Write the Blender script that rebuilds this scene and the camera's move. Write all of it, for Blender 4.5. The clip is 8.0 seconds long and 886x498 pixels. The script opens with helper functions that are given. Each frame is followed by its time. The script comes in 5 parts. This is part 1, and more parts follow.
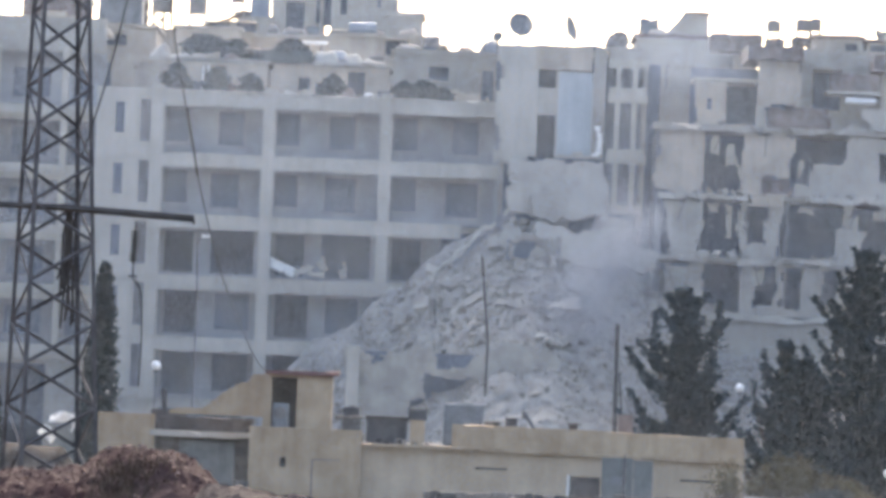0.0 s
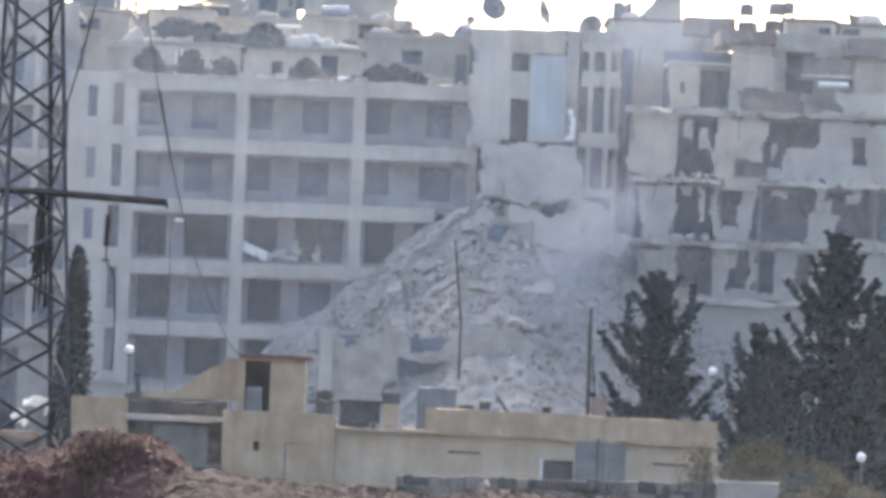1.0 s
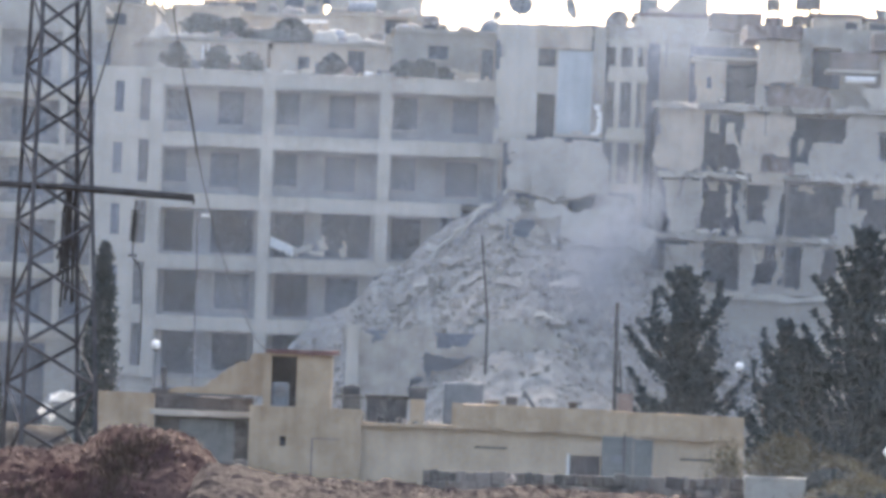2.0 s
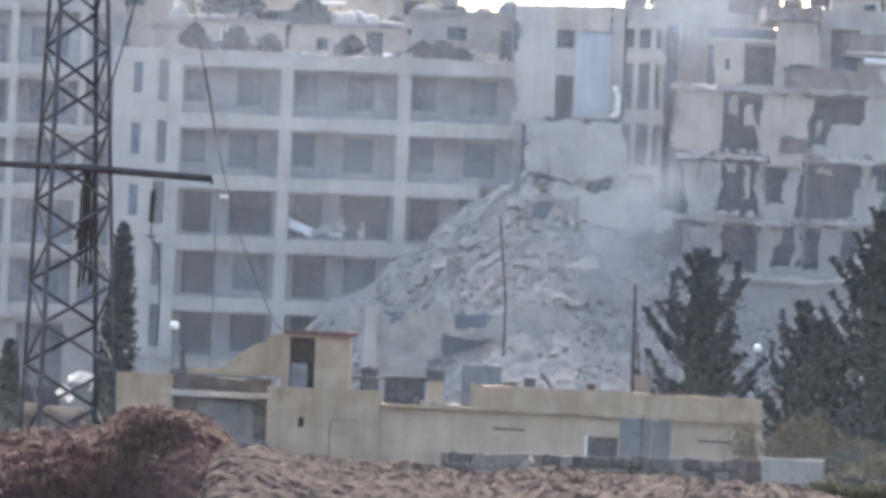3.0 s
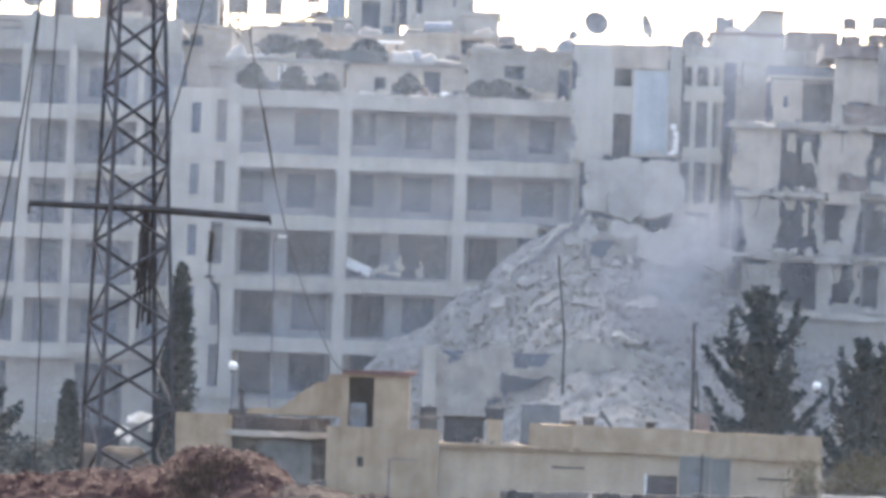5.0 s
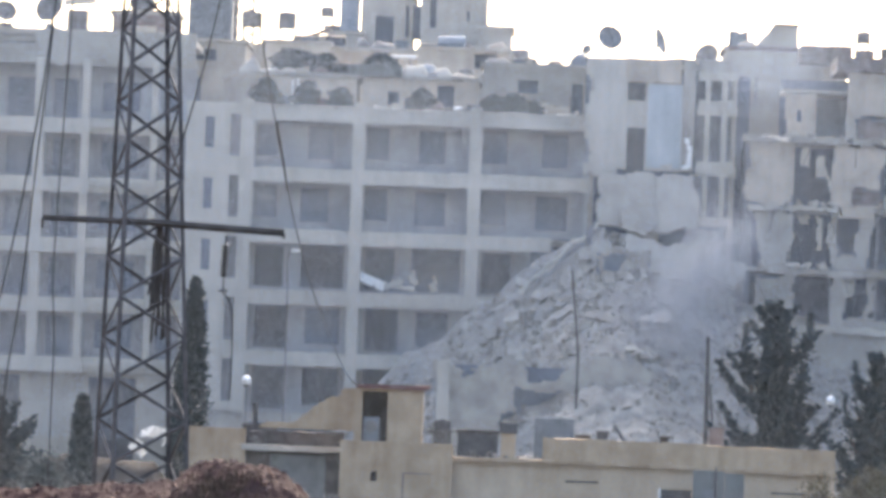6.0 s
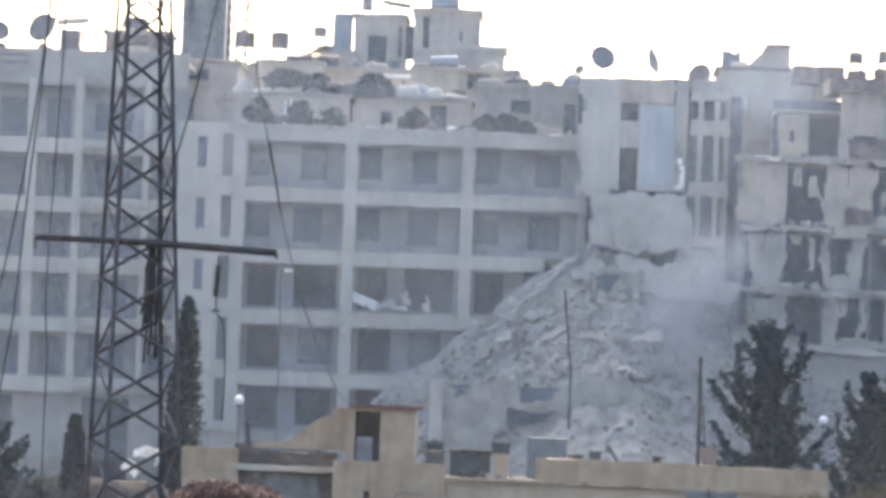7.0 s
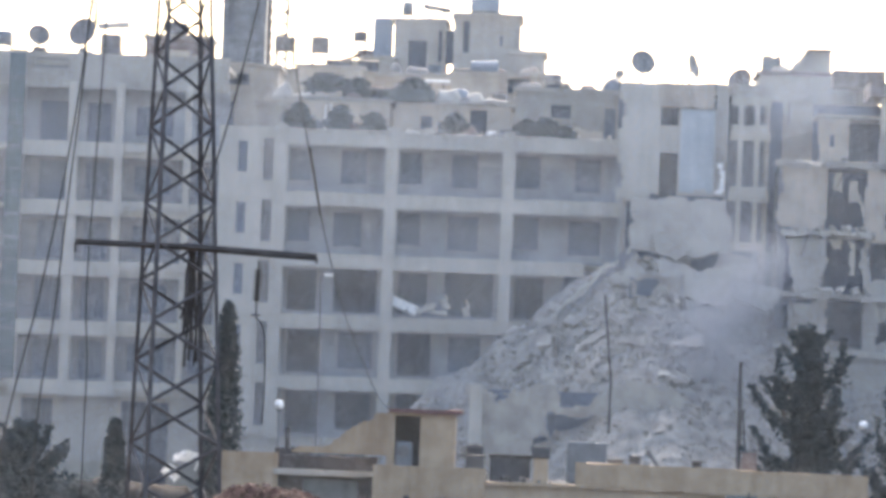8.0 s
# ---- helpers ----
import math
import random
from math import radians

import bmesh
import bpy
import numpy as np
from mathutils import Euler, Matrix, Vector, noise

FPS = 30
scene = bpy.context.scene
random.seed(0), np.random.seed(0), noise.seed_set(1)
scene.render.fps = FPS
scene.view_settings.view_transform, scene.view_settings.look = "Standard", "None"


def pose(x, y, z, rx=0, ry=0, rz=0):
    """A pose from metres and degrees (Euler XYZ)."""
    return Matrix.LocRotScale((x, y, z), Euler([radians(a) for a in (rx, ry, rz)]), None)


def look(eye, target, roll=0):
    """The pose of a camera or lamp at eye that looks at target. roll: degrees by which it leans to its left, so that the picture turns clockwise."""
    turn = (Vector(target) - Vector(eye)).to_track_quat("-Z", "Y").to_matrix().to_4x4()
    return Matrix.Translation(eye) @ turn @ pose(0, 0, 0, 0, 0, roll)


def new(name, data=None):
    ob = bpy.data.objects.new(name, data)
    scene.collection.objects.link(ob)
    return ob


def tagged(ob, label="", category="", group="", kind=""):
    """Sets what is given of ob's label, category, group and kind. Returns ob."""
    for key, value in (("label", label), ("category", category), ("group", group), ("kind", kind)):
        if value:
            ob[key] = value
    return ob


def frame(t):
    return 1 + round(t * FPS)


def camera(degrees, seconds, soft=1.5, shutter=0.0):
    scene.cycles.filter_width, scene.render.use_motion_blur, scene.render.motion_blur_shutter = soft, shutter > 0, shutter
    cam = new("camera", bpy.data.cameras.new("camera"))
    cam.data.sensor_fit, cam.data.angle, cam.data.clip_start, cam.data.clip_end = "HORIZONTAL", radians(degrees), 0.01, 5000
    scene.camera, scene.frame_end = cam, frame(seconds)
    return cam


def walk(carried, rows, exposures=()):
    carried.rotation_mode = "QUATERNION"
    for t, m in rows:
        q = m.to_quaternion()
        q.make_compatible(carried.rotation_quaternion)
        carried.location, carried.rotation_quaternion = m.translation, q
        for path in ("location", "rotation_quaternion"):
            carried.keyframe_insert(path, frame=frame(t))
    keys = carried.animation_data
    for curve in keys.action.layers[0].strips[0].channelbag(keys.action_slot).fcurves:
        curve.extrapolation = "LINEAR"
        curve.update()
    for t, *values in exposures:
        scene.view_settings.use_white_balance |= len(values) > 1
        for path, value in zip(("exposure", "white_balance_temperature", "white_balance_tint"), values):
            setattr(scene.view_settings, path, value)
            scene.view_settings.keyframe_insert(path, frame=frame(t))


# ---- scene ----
cam = camera(10.0, 8.0, soft=3.8)
EYE = (0.0, 0.0, 6.2)
# seconds, degrees turned to the left, degrees looked up, degrees of lean: a long lens on one spot
ROWS = [
    (0.0, 0.000, 1.280, 2.35), (0.5, -0.167, 1.169, 2.35), (1.0, -0.310, 1.108, 2.31), (1.5, -0.218, 1.091, 2.31), (1.7, -0.138, 1.080, 2.30),
    (2.8, 0.200, 0.868, 2.36), (3.0, 0.186, 0.823, 2.38), (3.5, 0.196, 0.744, 2.34), (4.0, 0.360, 0.819, 2.24), (4.5, 0.554, 1.016, 2.14),
    (4.7, 0.694, 1.115, 2.14), (5.8, 1.033, 1.385, 2.12), (6.0, 1.024, 1.393, 2.14), (6.5, 0.945, 1.521, 2.15), (7.0, 0.950, 1.622, 2.15),
    (7.5, 1.043, 1.683, 2.22), (8.0, 1.405, 1.657, 2.21),
]
walk(cam, [(t, pose(*EYE) @ pose(0, 0, 0, 90 + up, 0, left) @ pose(0, 0, 0, 0, 0, roll)) for t, left, up, roll in ROWS],
     exposures=[(0.0, 2.17, 6650, 10), (1.5, 2.24, 6650, 10), (3.0, 2.30, 6650, 10), (4.5, 2.40, 6650, 10), (6.0, 2.24, 6650, 10), (8.0, 2.15, 6650, 10)])

# ---- light: a hazy, overcast day ----
world = bpy.data.worlds.new("world")
scene.world = world
world.use_nodes = True
sky = world.node_tree.nodes.new("ShaderNodeTexSky")
sky.sky_type, sky.sun_disc = "NISHITA", False
sky.sun_elevation, sky.sun_rotation = radians(38), radians(0)
sky.air_density, sky.dust_density = 1.0, 6.0
back = world.node_tree.nodes["Background"]
back.inputs["Strength"].default_value = 0.15
world.node_tree.links.new(sky.outputs[0], back.inputs[0])
sun = new("sun", bpy.data.lights.new("sun", "SUN"))
sun.data.energy, sun.data.angle, sun.data.color = 0.5, radians(30), (1.0, 0.95, 0.88)
sun.matrix_world = look((0, 100, 78), (0, 0, 0))


# ---- materials ----
def mat(name, dark, light, scale=1.0, rough=0.9, bump=0.3, metal=0.0, streak=0.0, spread=0.12, fine=14.0):
    """Two noises blend two colours; rain streaks run down walls; pieces differ a little from each other."""
    m = bpy.data.materials.new(name)
    m.use_nodes = True
    nt = m.node_tree
    b = nt.nodes["Principled BSDF"]
    geo = nt.nodes.new("ShaderNodeNewGeometry")
    big, small = nt.nodes.new("ShaderNodeTexNoise"), nt.nodes.new("ShaderNodeTexNoise")
    big.inputs["Scale"].default_value, big.inputs["Detail"].default_value = scale, 5
    small.inputs["Scale"].default_value, small.inputs["Detail"].default_value = scale * fine, 3
    for n in (big, small):
        nt.links.new(geo.outputs["Position"], n.inputs["Vector"])
    mix = nt.nodes.new("ShaderNodeMath")
    mix.operation = "MULTIPLY_ADD"
    nt.links.new(small.outputs[0], mix.inputs[0])
    mix.inputs[1].default_value = 0.45
    nt.links.new(big.outputs[0], mix.inputs[2])
    last = mix.outputs[0]
    if streak:
        squash = nt.nodes.new("ShaderNodeVectorMath")
        squash.operation = "MULTIPLY"
        squash.inputs[1].default_value = (2.2, 2.2, 0.22)
        nt.links.new(geo.outputs["Position"], squash.inputs[0])
        run = nt.nodes.new("ShaderNodeTexNoise")
        run.inputs["Scale"].default_value, run.inputs["Detail"].default_value = 1.2, 4
        nt.links.new(squash.outputs[0], run.inputs["Vector"])
        add = nt.nodes.new("ShaderNodeMath")
        add.operation = "MULTIPLY_ADD"
        nt.links.new(run.outputs[0], add.inputs[0])
        add.inputs[1].default_value = streak
        nt.links.new(last, add.inputs[2])
        last = add.outputs[0]
    info = nt.nodes.new("ShaderNodeObjectInfo")
    own = nt.nodes.new("ShaderNodeMath")
    own.operation = "MULTIPLY_ADD"
    nt.links.new(info.outputs["Random"], own.inputs[0])
    own.inputs[1].default_value = spread
    nt.links.new(last, own.inputs[2])
    ramp = nt.nodes.new("ShaderNodeValToRGB")
    mid = 0.72 + streak * 0.5 + spread * 0.5
    ramp.color_ramp.elements[0].position, ramp.color_ramp.elements[1].position = (mid - 0.26) / 1.6, (mid + 0.22) / 1.6
    ramp.color_ramp.elements[0].color, ramp.color_ramp.elements[1].color = (*dark, 1), (*light, 1)
    half = nt.nodes.new("ShaderNodeMath")
    half.operation = "DIVIDE"
    half.inputs[1].default_value = 1.6
    nt.links.new(own.outputs[0], half.inputs[0])
    nt.links.new(half.outputs[0], ramp.inputs[0])
    nt.links.new(ramp.outputs[0], b.inputs["Base Color"])
    b.inputs["Specular IOR Level"].default_value = 0.08 if rough > 0.75 else 0.4
    b.inputs["Roughness"].default_value, b.inputs["Metallic"].default_value = rough, metal
    bp = nt.nodes.new("ShaderNodeBump")
    bp.inputs["Strength"].default_value, bp.inputs["Distance"].default_value = bump, 0.05
    nt.links.new(mix.outputs[0], bp.inputs["Height"])
    nt.links.new(bp.outputs[0], b.inputs["Normal"])
    return m


CONCRETE = mat("pale_concrete", (0.36, 0.335, 0.295), (0.50, 0.47, 0.42), 0.5, streak=0.5)
RENDER = mat("weathered_render", (0.275, 0.257, 0.228), (0.415, 0.39, 0.35), 0.6, streak=0.4)
WARM = mat("buff_stone_render", (0.34, 0.29, 0.24), (0.53, 0.465, 0.39), 0.7, streak=0.4)
INNER = mat("dusty_room_plaster", (0.24, 0.25, 0.27), (0.35, 0.36, 0.38), 0.8, streak=0.12)
# Dark grey that also carries the shade of recesses and inner walls.
DARKWALL = mat("dark_wall_and_shade", (0.17, 0.175, 0.19), (0.26, 0.265, 0.28), 0.9)
PALEBLUE = mat("pale_blue_paint", (0.34, 0.375, 0.40), (0.47, 0.51, 0.53), 0.6, streak=0.5)
# Diffuse grey-blue puts haze over dark openings into the pane colour.
GLASS = mat("haze_lifted_pane", (0.100, 0.119, 0.154), (0.138, 0.158, 0.198), 0.4, rough=0.6, bump=0.02, spread=0.35, fine=6)
# Shade of deep rooms put into the wall colour.
ROOMSHADE = mat("room_shade_plaster", (0.100, 0.118, 0.150), (0.170, 0.192, 0.232), 0.7, streak=0.3)
STAIRGLASS = mat("blue_green_stair_glazing", (0.055, 0.085, 0.095), (0.095, 0.13, 0.14), 0.8, rough=0.5, streak=0.3)
RUBBLE = mat("broken_concrete", (0.20, 0.185, 0.165), (0.42, 0.395, 0.355), 1.1, bump=0.7, spread=0.3)
RUBBLEFINE = mat("crushed_rubble", (0.19, 0.18, 0.17), (0.38, 0.36, 0.33), 1.4, bump=1.0, fine=9)
CREAM = mat("cream_house_paint", (0.385, 0.300, 0.215), (0.52, 0.425, 0.322), 0.6, streak=0.4)
CREAMOLD = mat("old_cream_plaster", (0.290, 0.210, 0.138), (0.45, 0.352, 0.25), 0.9, streak=0.5)
WALLBLOCK = mat("pale_rough_blockwork", (0.105, 0.088, 0.078), (0.235, 0.205, 0.185), 2.2, bump=0.9, spread=0.45)
BLOCK = mat("grey_block_masonry", (0.06, 0.058, 0.056), (0.16, 0.152, 0.142), 1.6, bump=0.8, spread=0.3)
STAINED = mat("dark_stained_parapet", (0.06, 0.055, 0.055), (0.13, 0.12, 0.115), 1.2, streak=0.5)
# Stands for unlit insides: the shade is in the colour.
DARK = mat("dark_interior_shade", (0.05, 0.05, 0.055), (0.10, 0.10, 0.11), 1.0)
STEEL = mat("weathered_galvanised_steel", (0.055, 0.052, 0.055), (0.13, 0.126, 0.13), 3.0, rough=0.8)
RUST = mat("rusty_steel", (0.045, 0.040, 0.038), (0.10, 0.090, 0.084), 3.0, rough=0.8, metal=0.2)
TANK = mat("grey_metal_tank", (0.10, 0.112, 0.125), (0.20, 0.22, 0.24), 1.5, rough=0.6, metal=0.2, streak=0.4)
TANKBLUE = mat("faded_blue_plastic", (0.17, 0.20, 0.24), (0.28, 0.32, 0.37), 1.5, rough=0.6)
ROOFTANK = mat("dull_roof_metal", (0.12, 0.115, 0.115), (0.23, 0.22, 0.215), 1.5, rough=0.8, streak=0.4)
TANKDARK = mat("dark_tank", (0.04, 0.042, 0.045), (0.11, 0.11, 0.115), 1.5, rough=0.7)
GATE = mat("blue_grey_sheet_metal", (0.105, 0.118, 0.125), (0.175, 0.195, 0.20), 1.4, rough=0.5, metal=0.3, streak=0.6)
WHITE = mat("white_paint", (0.62, 0.62, 0.61), (0.82, 0.82, 0.80), 1.5, rough=0.6)
CABLE = mat("black_cable", (0.02, 0.02, 0.02), (0.05, 0.05, 0.05), 5.0, rough=0.6)
REDTRIM = mat("dark_red_trim", (0.11, 0.055, 0.052), (0.20, 0.115, 0.105), 3.0)
ROOFBROWN = mat("brown_roof_sheet", (0.13, 0.105, 0.098), (0.25, 0.21, 0.195), 1.2, streak=0.4)
SOILRED = mat("dark_red_soil", (0.031, 0.0128, 0.0148), (0.074, 0.050, 0.0455), 0.75, bump=1.0, fine=9, spread=0.0)
SOILPINK = mat("pinkish_earth", (0.026, 0.0205, 0.0215), (0.057, 0.0465, 0.0470), 1.3, bump=0.9, fine=10, spread=0.0)
SOILSTONE = mat("reddish_field_stone", (0.12, 0.075, 0.06), (0.30, 0.215, 0.18), 4.0, spread=0.4)
STONE = mat("pale_stone", (0.22, 0.17, 0.145), (0.46, 0.39, 0.34), 4.0, spread=0.4)
EARTH = mat("dry_earth", (0.040, 0.033, 0.029), (0.085, 0.072, 0.062), 0.25, bump=0.6)
NEEDLES = mat("dark_conifer_needles", (0.043, 0.058, 0.064), (0.064, 0.083, 0.089), 1.2, rough=0.9)
CYPRESS = mat("cypress_foliage", (0.040, 0.053, 0.056), (0.062, 0.078, 0.080), 1.2, rough=0.9)
SHRUB = mat("dusty_shrub_leaves", (0.085, 0.072, 0.042), (0.18, 0.155, 0.098), 1.6, rough=0.9)
POTPLANT = mat("dusty_roof_plants", (0.075, 0.085, 0.085), (0.15, 0.16, 0.155), 1.8, rough=0.9)
GRASS = mat("dry_straw", (0.060, 0.044, 0.034), (0.135, 0.105, 0.08), 4.0)
BARK = mat("bark", (0.05, 0.042, 0.035), (0.12, 0.10, 0.085), 3.0, bump=0.9)
WOOD = mat("grey_pole_wood", (0.07, 0.065, 0.06), (0.15, 0.14, 0.13), 3.0)


def dust_material(name, colour):
    """Fine airborne dust: lets as much light through as it throws back."""
    m = bpy.data.materials.new(name)
    m.use_nodes = True
    nt = m.node_tree
    one, two, mix = nt.nodes.new("ShaderNodeBsdfDiffuse"), nt.nodes.new("ShaderNodeBsdfTranslucent"), nt.nodes.new("ShaderNodeMixShader")
    one.inputs["Color"].default_value = two.inputs["Color"].default_value = (*colour, 1)
    nt.links.new(one.outputs[0], mix.inputs[1])
    nt.links.new(two.outputs[0], mix.inputs[2])
    nt.links.new(mix.outputs[0], nt.nodes["Material Output"].inputs["Surface"])
    return m


CLOUDDUST = dust_material("fresh_pale_dust", (0.52, 0.555, 0.61))
# Blue-grey of distant haze put into the flake colour.
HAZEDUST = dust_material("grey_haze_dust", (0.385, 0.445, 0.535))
FIELDDUST = dust_material("thin_field_dust", (0.30, 0.322, 0.352))
GLOBE = mat("white_lamp_globe", (0.76, 0.76, 0.76), (0.86, 0.86, 0.86), 2.0, rough=0.35)


# ---- builders ----
def thing(name, label, category, x=0, y=0, z=0, group="", kind=""):
    ob = new(name)
    ob.location = (x, y, z)
    ob.empty_display_size = 0.2
    return tagged(ob, label, category, group, kind)


def base_of(parent):
    p = Vector((0, 0, 0))
    while parent:
        p += parent.location
        parent = parent.parent
    return p


def finish(name, bm, material, smooth=False):
    me = bpy.data.meshes.new(name)
    bmesh.ops.recalc_face_normals(bm, faces=bm.faces)
    bm.to_mesh(me)
    bm.free()
    me.materials.append(material)
    if smooth:
        for p in me.polygons:
            p.use_smooth = True
    return me


def part(name, bm, material, parent, label="", smooth=False):
    """A mesh, drawn in world metres, as one part of a thing or of a part."""
    o = base_of(parent)
    bmesh.ops.translate(bm, verts=bm.verts, vec=-o)
    ob = new(name, finish(name, bm, material, smooth))
    ob.parent = parent
    return tagged(ob, label)


def single(name, bm, material, label, category, group="", kind="", smooth=False):
    """A thing that is one mesh, with its origin at its foot."""
    lo = Vector([min(v.co[i] for v in bm.verts) for i in range(3)])
    hi = Vector([max(v.co[i] for v in bm.verts) for i in range(3)])
    o = Vector(((lo.x + hi.x) / 2, (lo.y + hi.y) / 2, lo.z))
    bmesh.ops.translate(bm, verts=bm.verts, vec=-o)
    ob = new(name, finish(name, bm, material, smooth))
    ob.location = o
    return tagged(ob, label, category, group, kind)


CUBE = ((0, 2, 3, 1), (4, 5, 7, 6), (0, 1, 5, 4), (2, 6, 7, 3), (0, 4, 6, 2), (1, 3, 7, 5))


def box(x0, x1, y0, y1, z0, z1, bm=None, bevel=0.0):
    """A box, its edges worn off by bevel."""
    bm = bm or bmesh.new()
    vs = [bm.verts.new((x, y, z)) for x in (x0, x1) for y in (y0, y1) for z in (z0, z1)]
    for f in CUBE:
        bm.faces.new([vs[i] for i in f])
    if bevel:
        bmesh.ops.bevel(bm, geom=list({e for v in vs for e in v.link_edges}), offset=bevel, segments=1, affect="EDGES")
    return bm


def worn_box(x0, x1, y0, y1, z0, z1, cell=0.5, wear=0.05, seed=0.0, bm=None):
    """A long beam or slab with chipped, slightly wandering edges."""
    bm = bm or bmesh.new()
    n = max(1, int((x1 - x0) / cell))
    rings = []
    for i in range(n + 1):
        x = x0 + (x1 - x0) * i / n
        ring = []
        for j, (y, z) in enumerate(((y0, z0), (y1, z0), (y1, z1), (y0, z1))):
            k = noise.noise_vector((x * 0.9 + seed, j * 7.3 + seed, z)) * wear
            chip = max(0.0, noise.noise((x * 1.7, seed + j * 3.1, z)) - 0.25) * wear * 3
            ring.append(bm.verts.new((x, y + k.y * 0.5 + (chip if j in (0, 3) else 0), z + k.z + (chip if j < 2 else -chip))))
        rings.append(ring)
    for a, b in zip(rings, rings[1:]):
        for j in range(4):
            bm.faces.new((a[j], a[(j + 1) % 4], b[(j + 1) % 4], b[j]))
    bm.faces.new(rings[0])
    bm.faces.new(rings[-1][::-1])
    return bm


def wall(x0, x1, z0, z1, y, thick, holes=(), bm=None):
    """An upright wall along x with openings right through it: holes are (x0, x1, z0, z1)."""
    bm = bm or bmesh.new()
    xs = sorted({x0, x1, *[min(max(c, x0), x1) for h in holes for c in h[:2]]})
    zs = sorted({z0, z1, *[min(max(c, z0), z1) for h in holes for c in h[2:4]]})
    solid = lambda i, k: 0 <= i < len(xs) - 1 and 0 <= k < len(zs) - 1 and not any(
        h[0] < (xs[i] + xs[i + 1]) / 2 < h[1] and h[2] < (zs[k] + zs[k + 1]) / 2 < h[3] for h in holes)
    return cells(bm, xs, zs, y, thick, solid, lambda x, z: (x, z))


def cells(bm, xs, zs, y, thick, solid, place):
    made = {}

    def vert(i, k, back):
        if (i, k, back) not in made:
            x, z = place(xs[i], zs[k])
            made[i, k, back] = bm.verts.new((x, y + back * thick, z))
        return made[i, k, back]

    for i in range(len(xs) - 1):
        for k in range(len(zs) - 1):
            if not solid(i, k):
                continue
            for back in (0, 1):
                bm.faces.new([vert(i + a, k + c, back) for a, c in ((0, 0), (1, 0), (1, 1), (0, 1))])
            for di, dk, ends in ((-1, 0, ((0, 0), (0, 1))), (1, 0, ((1, 0), (1, 1))), (0, -1, ((0, 0), (1, 0))), (0, 1, ((0, 1), (1, 1)))):
                if not solid(i + di, k + dk):
                    (a, c), (d, e) = ends
                    bm.faces.new((vert(i + a, k + c, 0), vert(i + d, k + e, 0), vert(i + d, k + e, 1), vert(i + a, k + c, 1)))
    return bm


def ruin_wall(x0, x1, z0, z1, y, thick, holes=(), cell=0.22, rag=0.5, seed=0.0, edge=(0, 0, 0, 0), keep=None):
    """A shelled wall: ragged openings, and edges bitten off by up to edge = (west, east, foot, top) metres."""
    nx, nz = max(2, round((x1 - x0) / cell)), max(2, round((z1 - z0) / cell))
    xs, zs = [x0 + (x1 - x0) * i / nx for i in range(nx + 1)], [z0 + (z1 - z0) * k / nz for k in range(nz + 1)]

    def solid(i, k):
        if not (0 <= i < nx and 0 <= k < nz):
            return False
        x, z = (xs[i] + xs[i + 1]) / 2, (zs[k] + zs[k + 1]) / 2
        w = noise.noise_vector((x * 0.8 + seed, seed * 1.7, z * 0.8)) * rag + noise.noise_vector((x * 2.3, seed, z * 2.3)) * rag * 0.4
        px, pz = x + w.x, z + w.z
        if keep and not keep(px, pz):
            return False
        if any(h[0] < px < h[1] and h[2] < pz < h[3] for h in holes):
            return False
        bite = lambda s: 0.5 + 0.5 * noise.noise((x * 0.5 + s, z * 0.5, seed + s)) * 2
        return not (px < x0 + edge[0] * bite(1) and edge[0] or px > x1 - edge[1] * bite(2) and edge[1]
                    or pz < z0 + edge[2] * bite(3) and edge[2] or pz > z1 - edge[3] * bite(4) and edge[3])

    def place(x, z):
        w = noise.noise_vector((x * 3.1, seed, z * 3.1)) * cell * 0.35
        inside = x0 < x < x1 and z0 < z < z1
        return (x + w.x * inside, z + w.z * inside)

    return cells(bmesh.new(), xs, zs, y, thick, solid, place)


def rod(points, radius, bm=None, sides=6, taper=1.0):
    """A tube along points."""
    bm = bm or bmesh.new()
    pts = [Vector(p) for p in points]
    rings = []
    for i, p in enumerate(pts):
        d = (pts[min(i + 1, len(pts) - 1)] - pts[max(i - 1, 0)]).normalized()
        u = d.cross(Vector((0.31, 0.95, 0.02))).normalized()
        v = d.cross(u)
        r = radius * (1 + (taper - 1) * i / max(1, len(pts) - 1))
        rings.append([bm.verts.new(p + u * r * math.cos(a) + v * r * math.sin(a)) for a in [2 * math.pi * k / sides for k in range(sides)]])
    for a, b in zip(rings, rings[1:]):
        for k in range(sides):
            bm.faces.new((a[k], a[(k + 1) % sides], b[(k + 1) % sides], b[k]))
    bm.faces.new(rings[0])
    bm.faces.new(rings[-1][::-1])
    return bm


def angle_iron(a, b, width, inward, bm=None):
    """An L-section bar from a to b, opening towards inward."""
    bm = bm or bmesh.new()
    a, b = Vector(a), Vector(b)
    d = (b - a).normalized()
    u = (Vector(inward) - d * d.dot(Vector(inward))).normalized()
    v = d.cross(u)
    t = width * 0.14
    section = ((0, 0), (width, 0), (width, t), (t, t), (t, width), (0, width))
    s = 0.7071
    ring = lambda p: [bm.verts.new(p + (u * s + v * s) * c + (u * s - v * s) * e) for c, e in section]
    r0, r1 = ring(a), ring(b)
    for k in range(6):
        bm.faces.new((r0[k], r0[(k + 1) % 6], r1[(k + 1) % 6], r1[k]))
    bm.faces.new(r0)
    bm.faces.new(r1[::-1])
    return bm


